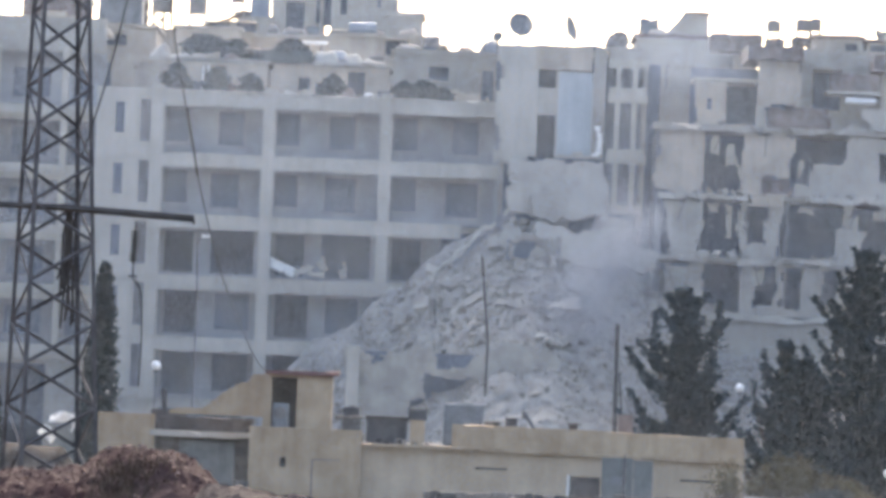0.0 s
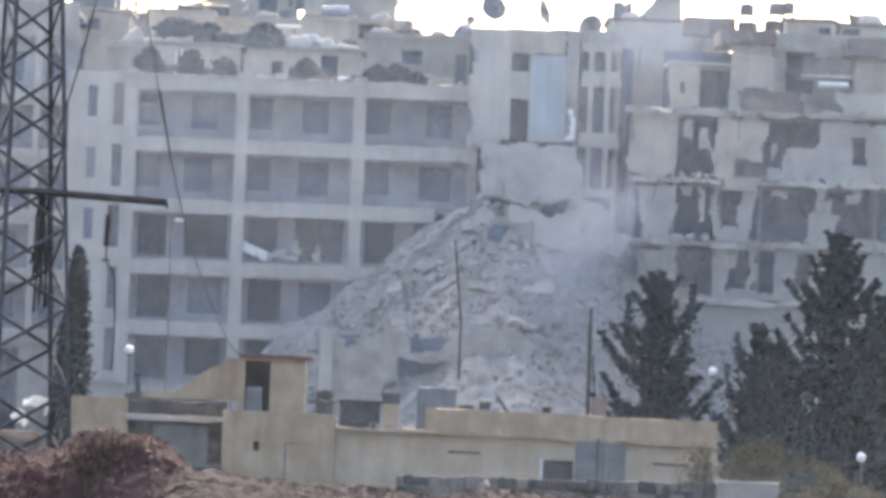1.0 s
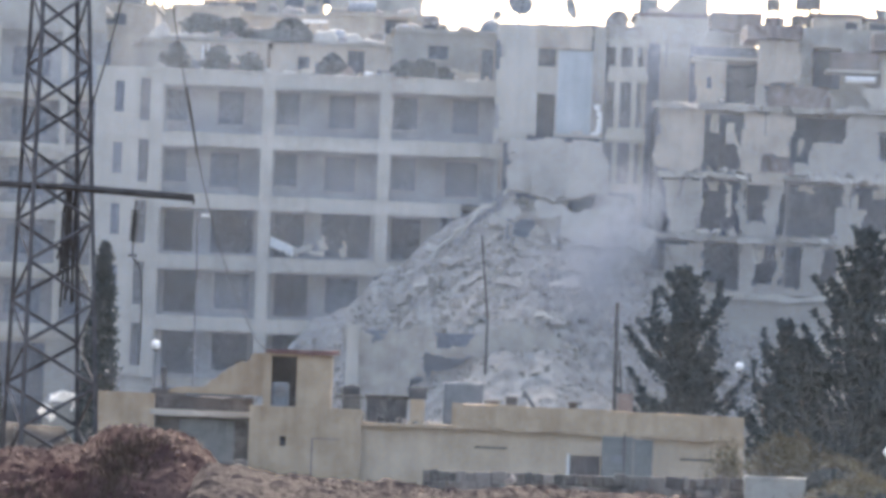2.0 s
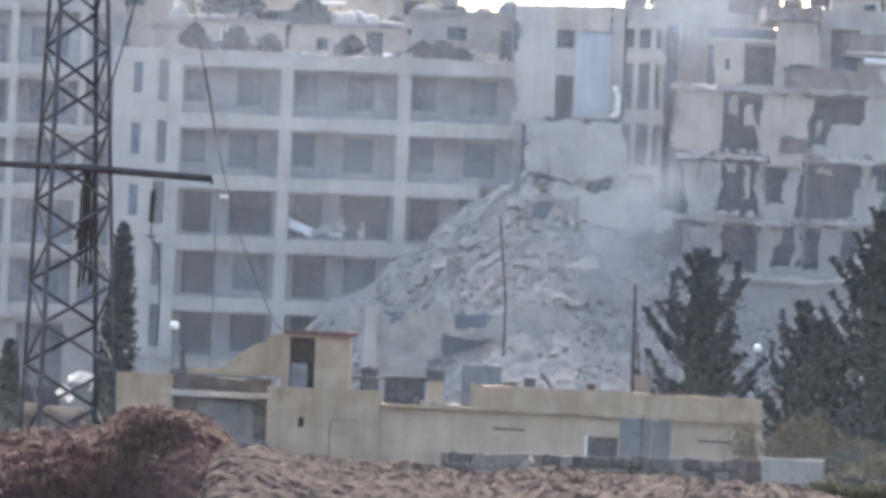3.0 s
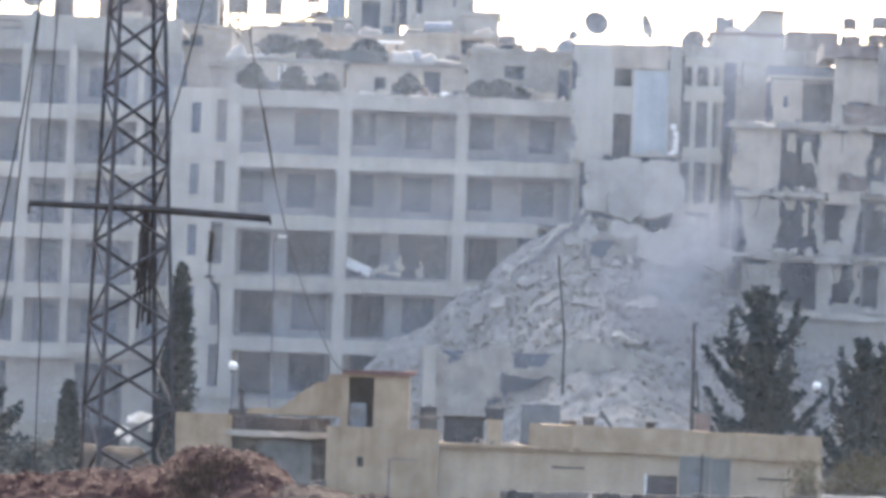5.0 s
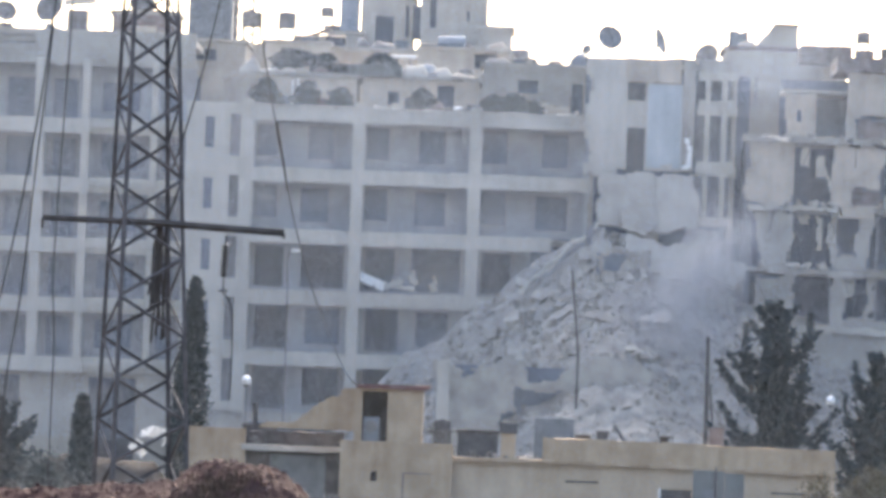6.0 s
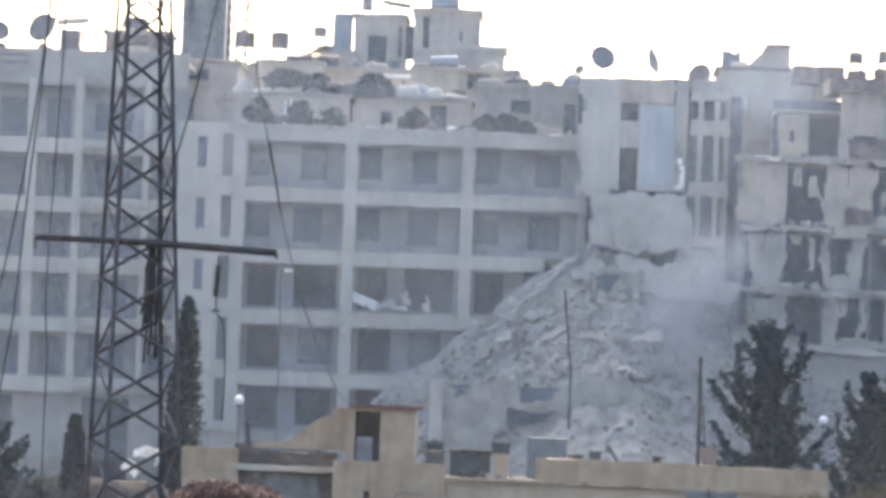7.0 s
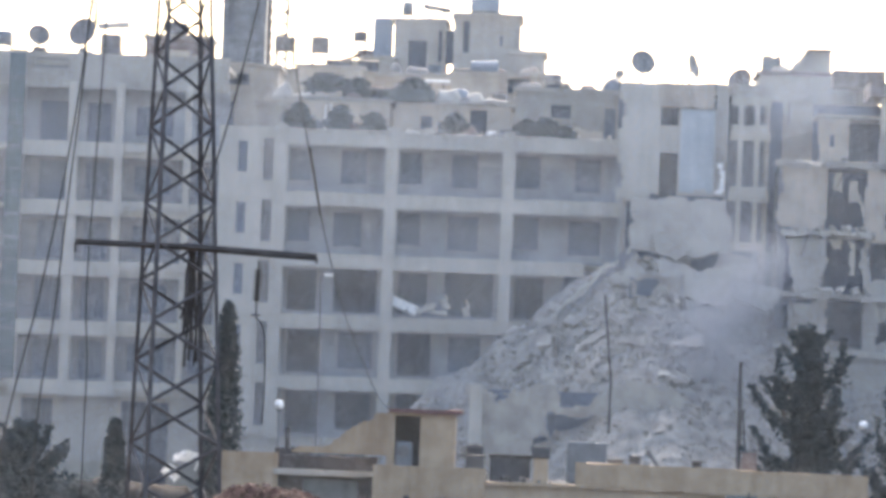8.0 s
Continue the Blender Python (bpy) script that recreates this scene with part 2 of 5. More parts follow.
def spin(profile, x, y, z, sides=20, bm=None, tilt=None):
    """A turned shape: profile of (radius, height) about the upright, or about the tilt given."""
    bm = bm or bmesh.new()
    turn = tilt or Matrix.Identity(4)
    rings = []
    for r, h in profile:
        rings.append([bm.verts.new(Vector((x, y, z)) + turn @ Vector((max(r, 0.002) * math.cos(a), max(r, 0.002) * math.sin(a), h))) for a in [2 * math.pi * k / sides for k in range(sides)]])
    for a, b in zip(rings, rings[1:]):
        for k in range(sides):
            bm.faces.new((a[k], a[(k + 1) % sides], b[(k + 1) % sides], b[k]))
    bm.faces.new(rings[0][::-1])
    bm.faces.new(rings[-1])
    return bm


def smooth_step(a, b, x):
    t = min(1.0, max(0.0, (x - a) / (b - a)))
    return t * t * (3 - 2 * t)


def ramp_of(x, stops):
    """Straight runs between (x, value) stops."""
    if x <= stops[0][0]:
        return stops[0][1]
    for (a, p), (b, q) in zip(stops, stops[1:]):
        if x <= b:
            return p + (q - p) * (x - a) / (b - a)
    return stops[-1][1]


def height_sheet(x0, x1, y0, y1, nx, ny, height):
    bm = bmesh.new()
    grid = [[bm.verts.new((x0 + (x1 - x0) * i / nx, y0 + (y1 - y0) * j / ny, height(x0 + (x1 - x0) * i / nx, y0 + (y1 - y0) * j / ny))) for i in range(nx + 1)] for j in range(ny + 1)]
    for j in range(ny):
        for i in range(nx):
            bm.faces.new((grid[j][i], grid[j][i + 1], grid[j + 1][i + 1], grid[j + 1][i]))
    return bm


def lump(x, y, z, size, rng, bm=None, squash=0.7):
    """An angular broken piece."""
    bm = bm or bmesh.new()
    turn = Euler((rng.uniform(0, 6.3), rng.uniform(0, 6.3), rng.uniform(0, 6.3))).to_matrix()
    sx = (rng.uniform(0.6, 1.3) * size, rng.uniform(0.5, 1.0) * size, rng.uniform(0.3, 0.9) * squash * size)
    vs = []
    for i in range(8):
        c = Vector([((i >> (2 - k)) % 2 - 0.5) * sx[k] * rng.uniform(0.7, 1.15) for k in range(3)])
        vs.append(bm.verts.new(turn @ c + Vector((x, y, z))))
    for f in CUBE:
        bm.faces.new([vs[i] for i in f])
    return bm


# ---- ground ----
def ground_height(x, y):
    near = 4.5 - 1.1 * smooth_step(20, 60, y)
    return near * (1 - smooth_step(66, 140, y)) + 0.12 * noise.noise((x * 0.08, y * 0.08, 3.0)) * smooth_step(4, 30, y)


def build_ground():
    bm = bmesh.new()
    xs = [-2500, -800, -300, -120, -70, *range(-50, 51, 4), 70, 120, 300, 800, 2500]
    ys = [-2500, -800, -200, -60, *range(-20, 301, 5), 340, 420, 600, 1000, 2000, 4000]
    grid = [[bm.verts.new((x, y, ground_height(x, y))) for x in xs] for y in ys]
    for a, b in zip(grid, grid[1:]):
        for i in range(len(xs) - 1):
            bm.faces.new((a[i], a[i + 1], b[i + 1], b[i]))
    ob = new("ground", finish("ground", bm, EARTH, True))
    tagged(ob, "dry dusty earth sloping down to the shelled houses", "ground", kind="structure")


build_ground()

# ---- the five-storey apartment block with open balconies ----
STOREY = 3.15
ROOF = 19.57          # top of the roof band
BAND = 0.74
COLS = (-14.91, -9.18, -3.16)
END = 2.60
WEST = -18.07
FACE = 260.0


def window_unit(parent, x0, x1, z0, z1, y, glass=GLASS, frame_mat=DARKWALL, bar=0.05, split=True):
    w = new("window")
    w.parent = parent
    w.location = Vector((x0, y, z0)) - base_of(parent)
    bm = bmesh.new()
    for a in ((x0, x1, z0, z0 + bar), (x0, x1, z1 - bar, z1), (x0, x0 + bar, z0 + bar, z1 - bar), (x1 - bar, x1, z0 + bar, z1 - bar)):
        box(a[0], a[1], y, y + 0.06, a[2], a[3], bm)
    part("window_frame", bm, frame_mat, w)
    mid = (x0 + x1) / 2
    for a, b in ((x0 + bar, mid - 0.012), (mid + 0.012, x1 - bar)) if split else ((x0 + bar, x1 - bar),):
        part("pane", box(a, b, y + 0.02, y + 0.03, z0 + bar, z1 - bar), glass, w)
    return w


def apartment_block():
    b = thing("apartment_building", "pale concrete apartment block with open balconies, gutted and half collapsed", "building", (WEST + END) / 2, FACE, 0)
    deep = 1.7
    tops = [ROOF - STOREY * k for k in range(6)]
    # end of each floor: the lower ones are torn off by the collapse
    reach = (END, END + 0.1, 0.89, -0.63, -3.97, -6.18)
    for k, top in enumerate(tops):
        if k < 5:
            part("floor_slab", worn_box(WEST if k else COLS[0] - 0.4, reach[k], FACE - 0.02, FACE + 13, top - 0.3, top - 0.04, 0.6, 0.04, k * 3.0), CONCRETE, b)
            # Unseen inner length added to keep the sun out of the torn bays.
            if reach[k] < END - 0.2:
                part("floor_slab", worn_box(reach[k], END, FACE + 2.0, FACE + 13, top - 0.3, top - 0.04, 0.5, 0.08, k * 3.5), CONCRETE, b)
            # upstand in front of each balcony
            part("balcony_front", worn_box(COLS[0] - 0.35, reach[k], FACE - 0.1, FACE + 0.08, top - BAND, top, 0.4, 0.05, k * 5.0 + 1), CONCRETE, b)
        low = top - STOREY
        if k == 5:
            break
        for i, c in enumerate(COLS):
            if c > reach[min(k + 1, 5)] - 0.3:
                continue
            wdt = 0.33 if i == 0 else 0.31
            part("column", worn_box(c - wdt, c + wdt, FACE - 0.16, FACE + 0.5, low - 0.1, top - BAND + 0.02, 0.3, 0.03, k + i * 9.0), CONCRETE, b)
        bays = list(zip((*COLS,), (*COLS[1:], END)))
        for i, (a, c) in enumerate(bays):
            c = min(c, reach[min(k + 1, 5)] + 0.4) if k > 1 else c
            if c - a < 1.2:
                continue
            sill = low + 0.62
            if k < 2:
                first = (a + 0.35, a + 1.55 + 0.1 * (i == 2), sill, sill + 1.7)
                second = (a + 3.05 + 0.35 * (i == 2), a + 4.42 + 0.35 * (i == 2), sill - 0.1, sill + 1.65)
                if k == 1:
                    second = (a + 2.75 + 0.2 * i, a + 4.25 + 0.3 * i, sill - 0.2, sill + 1.6)
                holes = [first, second]
            elif k == 2:
                holes = [(a + 0.5, a + 2.0, low + 0.2, sill + 1.7), (a + 2.9, c - 0.6, low + 0.2, sill + 1.8)]
            else:
                holes = [(a + 0.6, a + 2.3, low + 0.2, sill + 1.75), (a + 3.2, c - 0.7, sill - 0.2, sill + 1.7)]
            holes = [h for h in holes if h[1] < c - 0.1]
            part("wall", wall(a, c, low, top - 0.3, FACE + deep, 0.2, holes), INNER, b, "grey plaster wall at the back of the balcony")
            for n, h in enumerate(holes):
                if k < 2 or n == 1 and k == 3:
                    window_unit(b, h[0], h[1], h[2], h[3], FACE + deep + 0.1, split=False)
            # cross wall and room behind
            part("partition", box(c - 0.1, c + 0.1, FACE + 0.5, FACE + deep + 5, low, top - 0.3), INNER, b)
        # Rear wall coloured dark so the rooms read as shaded.
        part("rear_wall", box(WEST + 0.2, END, FACE + 4.6, FACE + 4.8, low, top - 0.3), ROOMSHADE, b)
    # blank stair wing with narrow windows, west of the balconies
    slots, wins = [], []
    for k in range(5):
        low = tops[k] - STOREY
        slots.append((-15.80, -15.28, low + 0.5, tops[k] - 0.45))
        wins.append((-17.11, -16.62, low + 0.9, low + 2.5))
    part("wall", wall(WEST, COLS[0] - 0.34, tops[5], ROOF + 0.1, FACE + 0.02, 0.25, slots + wins), CONCRETE, b, "blank pale stair wall")
    # Added sheets, coloured dark for the narrow recesses, not real shutters.
    for s in slots:
        part("shutter", box(s[0], s[1], FACE + 0.6, FACE + 0.66, s[2], s[3]), DARKWALL, b, "dark sheet closing a narrow recess")
    for s in wins:
        window_unit(b, s[0], s[1], s[2], s[3], FACE + 0.15, split=False)
    part("side_wall", box(WEST, WEST + 0.25, FACE + 0.3, FACE + 13, 0, ROOF), CONCRETE, b)
    part("ground_floor_wall", wall(WEST, -6.18, 0, tops[5], FACE + 0.3, 0.3, [(COLS[0] + 0.6, COLS[0] + 4.9, 0.3, tops[5] - 0.5), (COLS[1] + 0.6, COLS[1] + 3.0, 0.3, tops[5] - 0.5)]), RENDER, b)
    part("shop_back", box(WEST, -6.18, FACE + 5, FACE + 5.2, 0, tops[5]), ROOMSHADE, b)
    # debris hanging in the third storey
    rng = random.Random(5)
    z = tops[3] + 0.1
    for n, (dx, dz, tilt, size) in enumerate(((0.9, 0.55, 22, 1.5), (2.0, 0.4, -15, 1.2), (3.1, 0.7, 60, 0.9), (4.1, 0.5, 70, 0.8))):
        bm = ruin_wall(-size / 2, size / 2, -0.3, 0.3, 0, 0.1, cell=0.15, edge=(0.2, 0.2, 0.1, 0.1), seed=n)
        bmesh.ops.transform(bm, matrix=pose(COLS[1] + dx, FACE + 0.6, z + dz, -35, tilt, 10), verts=bm.verts)
        part("broken_panel", bm, WHITE if n == 0 else CONCRETE, b)
    return tops


TOPS = apartment_block()


# ---- the neighbouring block to the west ----
def west_block():
    y = 266.0
    x0, x1 = -31.22, -18.16
    b = thing("apartment_building", "pale apartment block with deep balconies and thin white columns", "building", (x0 + x1) / 2, y, 0)
    top = 23.54
    tiers = [18.83, 15.71, 12.53, 9.40]
    step = (tiers[0] - tiers[3]) / 3
    levels = [tiers[0] + step, *tiers, tiers[3] - step]
    cols = (-29.13, -26.24, -23.82, -20.19)
    part("parapet", wall(x0, x1, levels[0] - 0.3, top, y + 0.3, 0.25, [(-28.44, -26.65, levels[0] + 0.75, levels[0] + 1.25)]), RENDER, b)
    part("roof", box(x0, x1, y + 0.56, y + 12, top - 0.7, top - 0.4), RENDER, b)
    # Dark backing added for the shade in the parapet hole.
    part("opening_screen", box(-28.59, -26.50, y + 0.8, y + 0.85, levels[0] + 0.5, levels[0] + 1.5), DARKWALL, b)
    for k, lv in enumerate(levels):
        if k:
            part("floor_slab", worn_box(x0, x1, y, y + 12, lv - 0.45, lv - 0.2, 0.8, 0.03, k), CONCRETE, b)
            part("balcony_front", worn_box(cols[0], cols[2] + 0.3, y - 0.15, y, lv - 0.78, lv, 0.5, 0.05, k + 3.0), CONCRETE, b)
            part("balcony_front", worn_box(cols[2] + 0.3, x1, y + 0.25, y + 0.4, lv - 0.75, lv + 0.05, 0.5, 0.05, k + 7.0), CONCRETE, b)
        if k == len(levels) - 1:
            break
        low = levels[k + 1]
        for i, c in enumerate(cols):
            part("column", box(c - (0.3, 0.28, 0.2, 0.17)[i], c + (0.3, 0.28, 0.2, 0.17)[i], y - 0.1, y + 0.4, low - 0.4, lv - 0.7 if k else lv, bevel=0.03), CONCRETE if i else RENDER, b)
        holes = [(-28.17, -26.68, low + 0.1, low + 2.2), (-25.70, -24.36, low + 0.1, low + 2.2),
                 (-23.11, -21.08, low + 0.5, low + 2.1), (-19.89, -18.94, low + 0.5, low + 2.1)]
        # Recess walls below the top storey are coloured darker, for their shade.
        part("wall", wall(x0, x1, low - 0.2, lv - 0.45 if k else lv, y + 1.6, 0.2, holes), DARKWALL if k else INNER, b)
        for h in holes:
            window_unit(b, h[0], h[1], h[2], h[3], y + 1.7, split=False)
        part("rear_wall", box(x0, x1, y + 5, y + 5.2, low - 0.2, lv - 0.45), ROOMSHADE, b)
    part("stair_glazing", box(-29.70, -28.86, y - 0.24, y - 0.17, levels[-1], top - 0.15), STAIRGLASS, b, "blue-green glazed stairwell strip")
    for k in range(14):
        zz = levels[-1] + 0.2 + k * 1.2
        if zz < top - 0.3:
            part("glazing_bar", box(-29.70, -28.86, y - 0.27, y - 0.242, zz, zz + 0.07), DARKWALL, b)
    part("ground_floor_wall", wall(x0, x1, 0, levels[-1] - 0.2, y + 0.8, 0.3, [(cols[0] + 0.6, cols[1] - 0.6, 0.2, levels[-1] - 1.0), (cols[2] + 0.6, cols[3] - 0.5, 0.2, levels[-1] - 1.0)]), RENDER, b)
    part("shop_back", box(x0, x1, y + 5, y + 5.2, 0, levels[-1]), ROOMSHADE, b)


west_block()


# ---- the torn middle part and the ruined block to the east ----
def torn_block():
    y = 259.0
    b = thing("apartment_building", "torn apartment tower with a pale blue room wall laid open", "building", 5.22, y, 0)
    x0, x1 = 2.39, 10.13
    roof = 22.60
    low = 16.90
    part("wall", ruin_wall(x0, 4.53, low - 0.6, roof, y, 0.3, [], seed=2, edge=(0.25, 0, 0.6, 0)), CONCRETE, b, "pale stair wall with a torn foot")
    part("parapet", worn_box(4.38, 7.26, y - 0.15, y + 0.15, 21.37, roof + 0.05, 0.4, 0.06), WARM, b)
    part("wall", wall(4.42, 8.00, low, 21.37, y + 0.1, 0.25,
                      [(4.45, 5.44, 20.47, 21.39), (4.56, 5.48, low, 19.08)]), CONCRETE, b)
    part("panel", ruin_wall(5.57, 7.33, 17.05, 21.32, y + 0.02, 0.06, cell=0.2, seed=4, edge=(0, 0, 0.12, 0)), PALEBLUE, b, "pale blue painted room wall laid open")
    part("pier", worn_box(7.36, 8.00, y - 0.1, y + 0.3, low, roof, 0.2, 0.04), RENDER, b)
    part("hanging_panel", ruin_wall(7.38, 7.90, 17.01, 18.60, y - 0.3, 0.06, cell=0.12, seed=7, edge=(0.1, 0.1, 0.3, 0.1)), WHITE, b)
    # glazed loggias
    for zt, zf, zb in ((21.60, 20.62, 19.92), (19.81, 17.47, 16.86), (16.72, 14.61, 14.17)):
        part("balcony_front", worn_box(8.16, 10.07, y - 0.2, y - 0.05, zb, zf, 0.3, 0.05, zb), CONCRETE, b)
        for u in (8.63, 9.49):
            part("column", box(u - 0.13, u + 0.13, y - 0.15, y + 0.1, zf, zt, bevel=0.02), CONCRETE, b)
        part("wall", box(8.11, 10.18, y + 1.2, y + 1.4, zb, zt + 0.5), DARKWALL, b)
        part("lintel", worn_box(8.11, 10.18, y - 0.1, y + 0.2, zt, zt + 0.45, 0.4, 0.04, zt), CONCRETE, b)
    part("wall", wall(8.11, 10.18, 21.83, 22.70, y + 0.1, 0.25), RENDER, b)
    part("side_wall", box(x0 + 0.3, x0 + 0.55, y + 0.3, y + 9, 4, roof), RENDER, b)
    part("side_wall", box(x1 - 0.25, x1, y + 0.3, y + 9, 4, roof), RENDER, b)
    part("roof", box(x0, x1, y + 0.3, y + 9, roof - 0.5, roof - 0.2), RENDER, b)
    part("rear_wall", box(x0, x1 + 0.8, y + 4, y + 4.2, 0, roof - 0.5), ROOMSHADE, b)


torn_block()


def ruined_block():
    y = 256.0
    x0, x1 = 10.76, 25.68
    b = thing("apartment_building", "shelled apartment block with torn walls and sagging floors", "building", (x0 + x1) / 2, y, 0)
    za, zb, zc, zd = 18.74, 15.28, 12.12, 9.21
    rng = random.Random(11)
    # each floor edge is broken into lengths that sag a little
    for k, (z, cuts) in enumerate(((za, ((10.35, 15.9, 0.0), (15.9, 20.2, 0.04), (20.2, x1, 0.1))), (zb, ((10.75, 15.3, 0.0), (18.3, x1, 0.06))),
                                   (zc, ((10.85, 13.4, 0.0), (14.9, 17.0, -0.1), (17.0, x1, 0.05))), (zd, ((x0, 16.2, 0.0), (16.2, x1, -0.05))))):
        part("floor_slab", box(x0, x1, y + 0.5, y + 9, z - 0.26, z - 0.02), RENDER, b)
        for a, c, up in cuts:
            part("slab_edge", worn_box(a, c, y - 0.5 + rng.uniform(0, 0.2), y + 0.5, z - 0.30 + up, z + up, 0.22, 0.16, k * 4.0 + a), RENDER if k in (0, 2) else CONCRETE, b)
    part("slab_edge", ruin_wall(15.35, 17.1, zb - 0.55, zb + 0.1, y - 0.35, 0.4, cell=0.12, rag=0.3, seed=61, edge=(0.1, 0.1, 0.2, 0.05)), WARM, b, "buff broken slab edge hanging down")
    # walls of the storeys: west end, east end, foot, top, openings, cell seed
    storeys = (
        (10.45, 13.02, zb, za - 0.3, (), WARM, 1.0, (0.35, 0.12, 0.05, 0.1)),
        (14.92, 17.62, zb, za - 0.3, ((15.80, 17.52, zb + 0.1, 16.25),), WARM, 4.0, (0.15, 0.15, 0.0, 0.1)),
        (17.62, x1, zb, za - 0.3, ((17.5, 20.1, 17.1, 18.6), (17.5, 18.5, zb + 0.5, 17.4), (21.9, 22.6, 16.2, 17.5)), RENDER, 8.0, (0.0, 0.0, 0.0, 0.1)),
        (10.95, x1, zc, zb - 0.3, ((13.02, 15.06, zc + 0.1, 15.1), (15.36, 16.30, 12.75, 14.6), (17.05, 19.75, 12.3, 15.1), (19.6, 21.3, 13.7, 15.1), (21.2, 24.0, 12.4, 14.9)), RENDER, 2.0, (0.35, 0.0, 0.0, 0.1)),
        (10.9, x1, zd, zc - 0.3, ((13.28, 15.06, 9.4, 11.8), (15.70, 16.95, 9.5, 11.6), (17.20, 18.20, 9.6, 11.65), (19.15, 20.10, 9.8, 11.55), (21.0, 22.8, 9.6, 11.5)), RENDER, 3.0, (0.4, 0.0, 0.0, 0.1)))
    for a, c, foot, top, holes, m, seed, edge in storeys:
        part("wall", ruin_wall(a, c, foot, top, y + 0.05 * (seed == 8), 0.22, holes, cell=0.13, seed=seed, rag=0.3, edge=edge), m, b, "shell-torn outer wall")
    part("low_wall", ruin_wall(15.7, 17.6, zb, 16.3, y + 0.5, 0.15, cell=0.13, seed=13, rag=0.3, edge=(0.1, 0.1, 0, 0.15)), ROOFBROWN, b, "brown stained low wall")
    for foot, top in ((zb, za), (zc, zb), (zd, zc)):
        # The dark of the torn openings is in this wall's colour.
        part("rear_wall", box(x0, x1, y + 4.5, y + 4.7, foot, top - 0.3), ROOMSHADE, b)
        for c in (12.9, 15.25, 17.3, 20.6, 23.2):
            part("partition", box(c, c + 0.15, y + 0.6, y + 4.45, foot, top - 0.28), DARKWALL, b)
    part("ground_floor_wall", ruin_wall(x0, x1, 0, zd - 0.3, y, 0.3, [(x0 + 2, x0 + 5, 0.5, 3.5), (x0 + 8, x0 + 11, 0.5, 3.5)], cell=0.4, seed=11), RENDER, b)
    part("rear_wall", box(x0, x1, y + 4.5, y + 4.7, 0, zd), ROOMSHADE, b)
    part("side_wall", ruin_wall(x0 - 0.1, x0 + 0.25, 0, za - 0.35, y + 0.7, 8, [], cell=0.35, seed=12), DARKWALL, b)
    # torn plaster, sagging panels and bent bars hanging in the openings
    for u, v0, v1, wd in ((13.55, za - 0.5, za - 1.7, 0.22), (14.42, za - 0.9, za - 2.3, 0.3), (14.75, za - 1.8, za - 2.9, 0.2), (13.5, zb - 0.4, zb - 1.1, 0.35), (14.3, zb - 0.5, zb - 2.4, 0.24),
                          (13.9, zb - 0.3, zb - 0.8, 0.3), (18.0, za - 1.4, za - 2.9, 0.2), (20.3, zb - 0.3, zb - 1.6, 0.4), (20.9, zb - 0.8, zb - 2.2, 0.3), (18.3, zb - 0.3, zb - 0.9, 0.5), (22.1, zb - 0.3, zb - 1.2, 0.4), (16.0, zc - 0.4, zc - 1.4, 0.3)):
        part("torn_panel", ruin_wall(u - wd, u + wd, v1, v0, y + 0.25, 0.05, cell=0.09, rag=0.45, seed=u + v0, edge=(0.12, 0.15, 0.25, 0.1)), CONCRETE if u < 18 else RENDER, b)
    for n in range(16):
        u, z = rng.uniform(11, 22.5), rng.choice((za, zb, zc)) - 0.3
        d = rng.uniform(-0.4, 0.4)
        part("bent_bar", rod([(u, y - 0.35, z + 0.1), (u + d * 0.3, y - 0.5, z - 0.4), (u + d, y - 0.45, z - rng.uniform(0.7, 1.5))], 0.02, sides=4), RUST, b)
    bits = [finish("debris_block", lump(0, 0, 0, 1.0, rng), RUBBLE) for _ in range(5)]
    for n in range(70):
        z = (za + 0.02, zb, zc + 0.02)[n % 3]
        ob = new("debris_block", bits[n % 5])
        ob.parent = b
        sz = 0.15 + 0.4 * rng.random() ** 2
        ob.matrix_basis = Matrix.LocRotScale(Vector((rng.uniform(11.2, 24.5), y - rng.uniform(0.05, 0.35), z + sz * 0.22)) - base_of(b), Euler((rng.uniform(0, 6), rng.uniform(0, 6), rng.uniform(0, 6))), (sz, sz, sz))
    # upper storey, set back
    t = y + 0.8
    part("wall", ruin_wall(12.37, 15.75, za, 21.1, t, 0.22, [(13.02, 13.30, 19.55, 20.15), (14.10, 15.66, za + 0.1, 21.25)], cell=0.12, rag=0.06, seed=17, edge=(0.2, 0, 0, 0.15)), WARM, b)
    part("wall", ruin_wall(15.62, 17.80, 19.80, 22.11, t - 0.5, 0.22, cell=0.14, rag=0.08, seed=18, edge=(0, 0.1, 0.12, 0)), WARM, b, "buff plastered upper wall")
    part("wall", ruin_wall(15.55, 16.10, za, 19.85, t - 0.45, 0.22, cell=0.12, rag=0.12, seed=19, edge=(0, 0.1, 0, 0)), CONCRETE, b)
    part("roof", worn_box(15.00, 17.83, t - 0.9, t + 5, 22.10, 22.86, 0.3, 0.14), ROOFBROWN, b, "brown sheet roof edge")
    # Roof added to keep light off the rear wall behind the opening.
    part("roof", box(12.4, 15.7, t + 0.25, y + 5, 21.05, 21.22), RENDER, b)
    part("wall", ruin_wall(17.88, 25.63, za, 22.94, t + 1.5, 0.22, [(18.5, 19.95, 19.9, 21.95)], cell=0.16, rag=0.12, seed=20), RENDER, b)
    part("balcony_front", worn_box(19.21, 21.74, t - 0.6, t - 0.45, 20.71, 21.63, 0.25, 0.12), ROOFBROWN, b, "reddish balcony front")
    part("balcony_floor", worn_box(19.13, 21.85, t - 0.6, t + 1.5, 20.59, 20.77, 0.3, 0.05), CONCRETE, b)
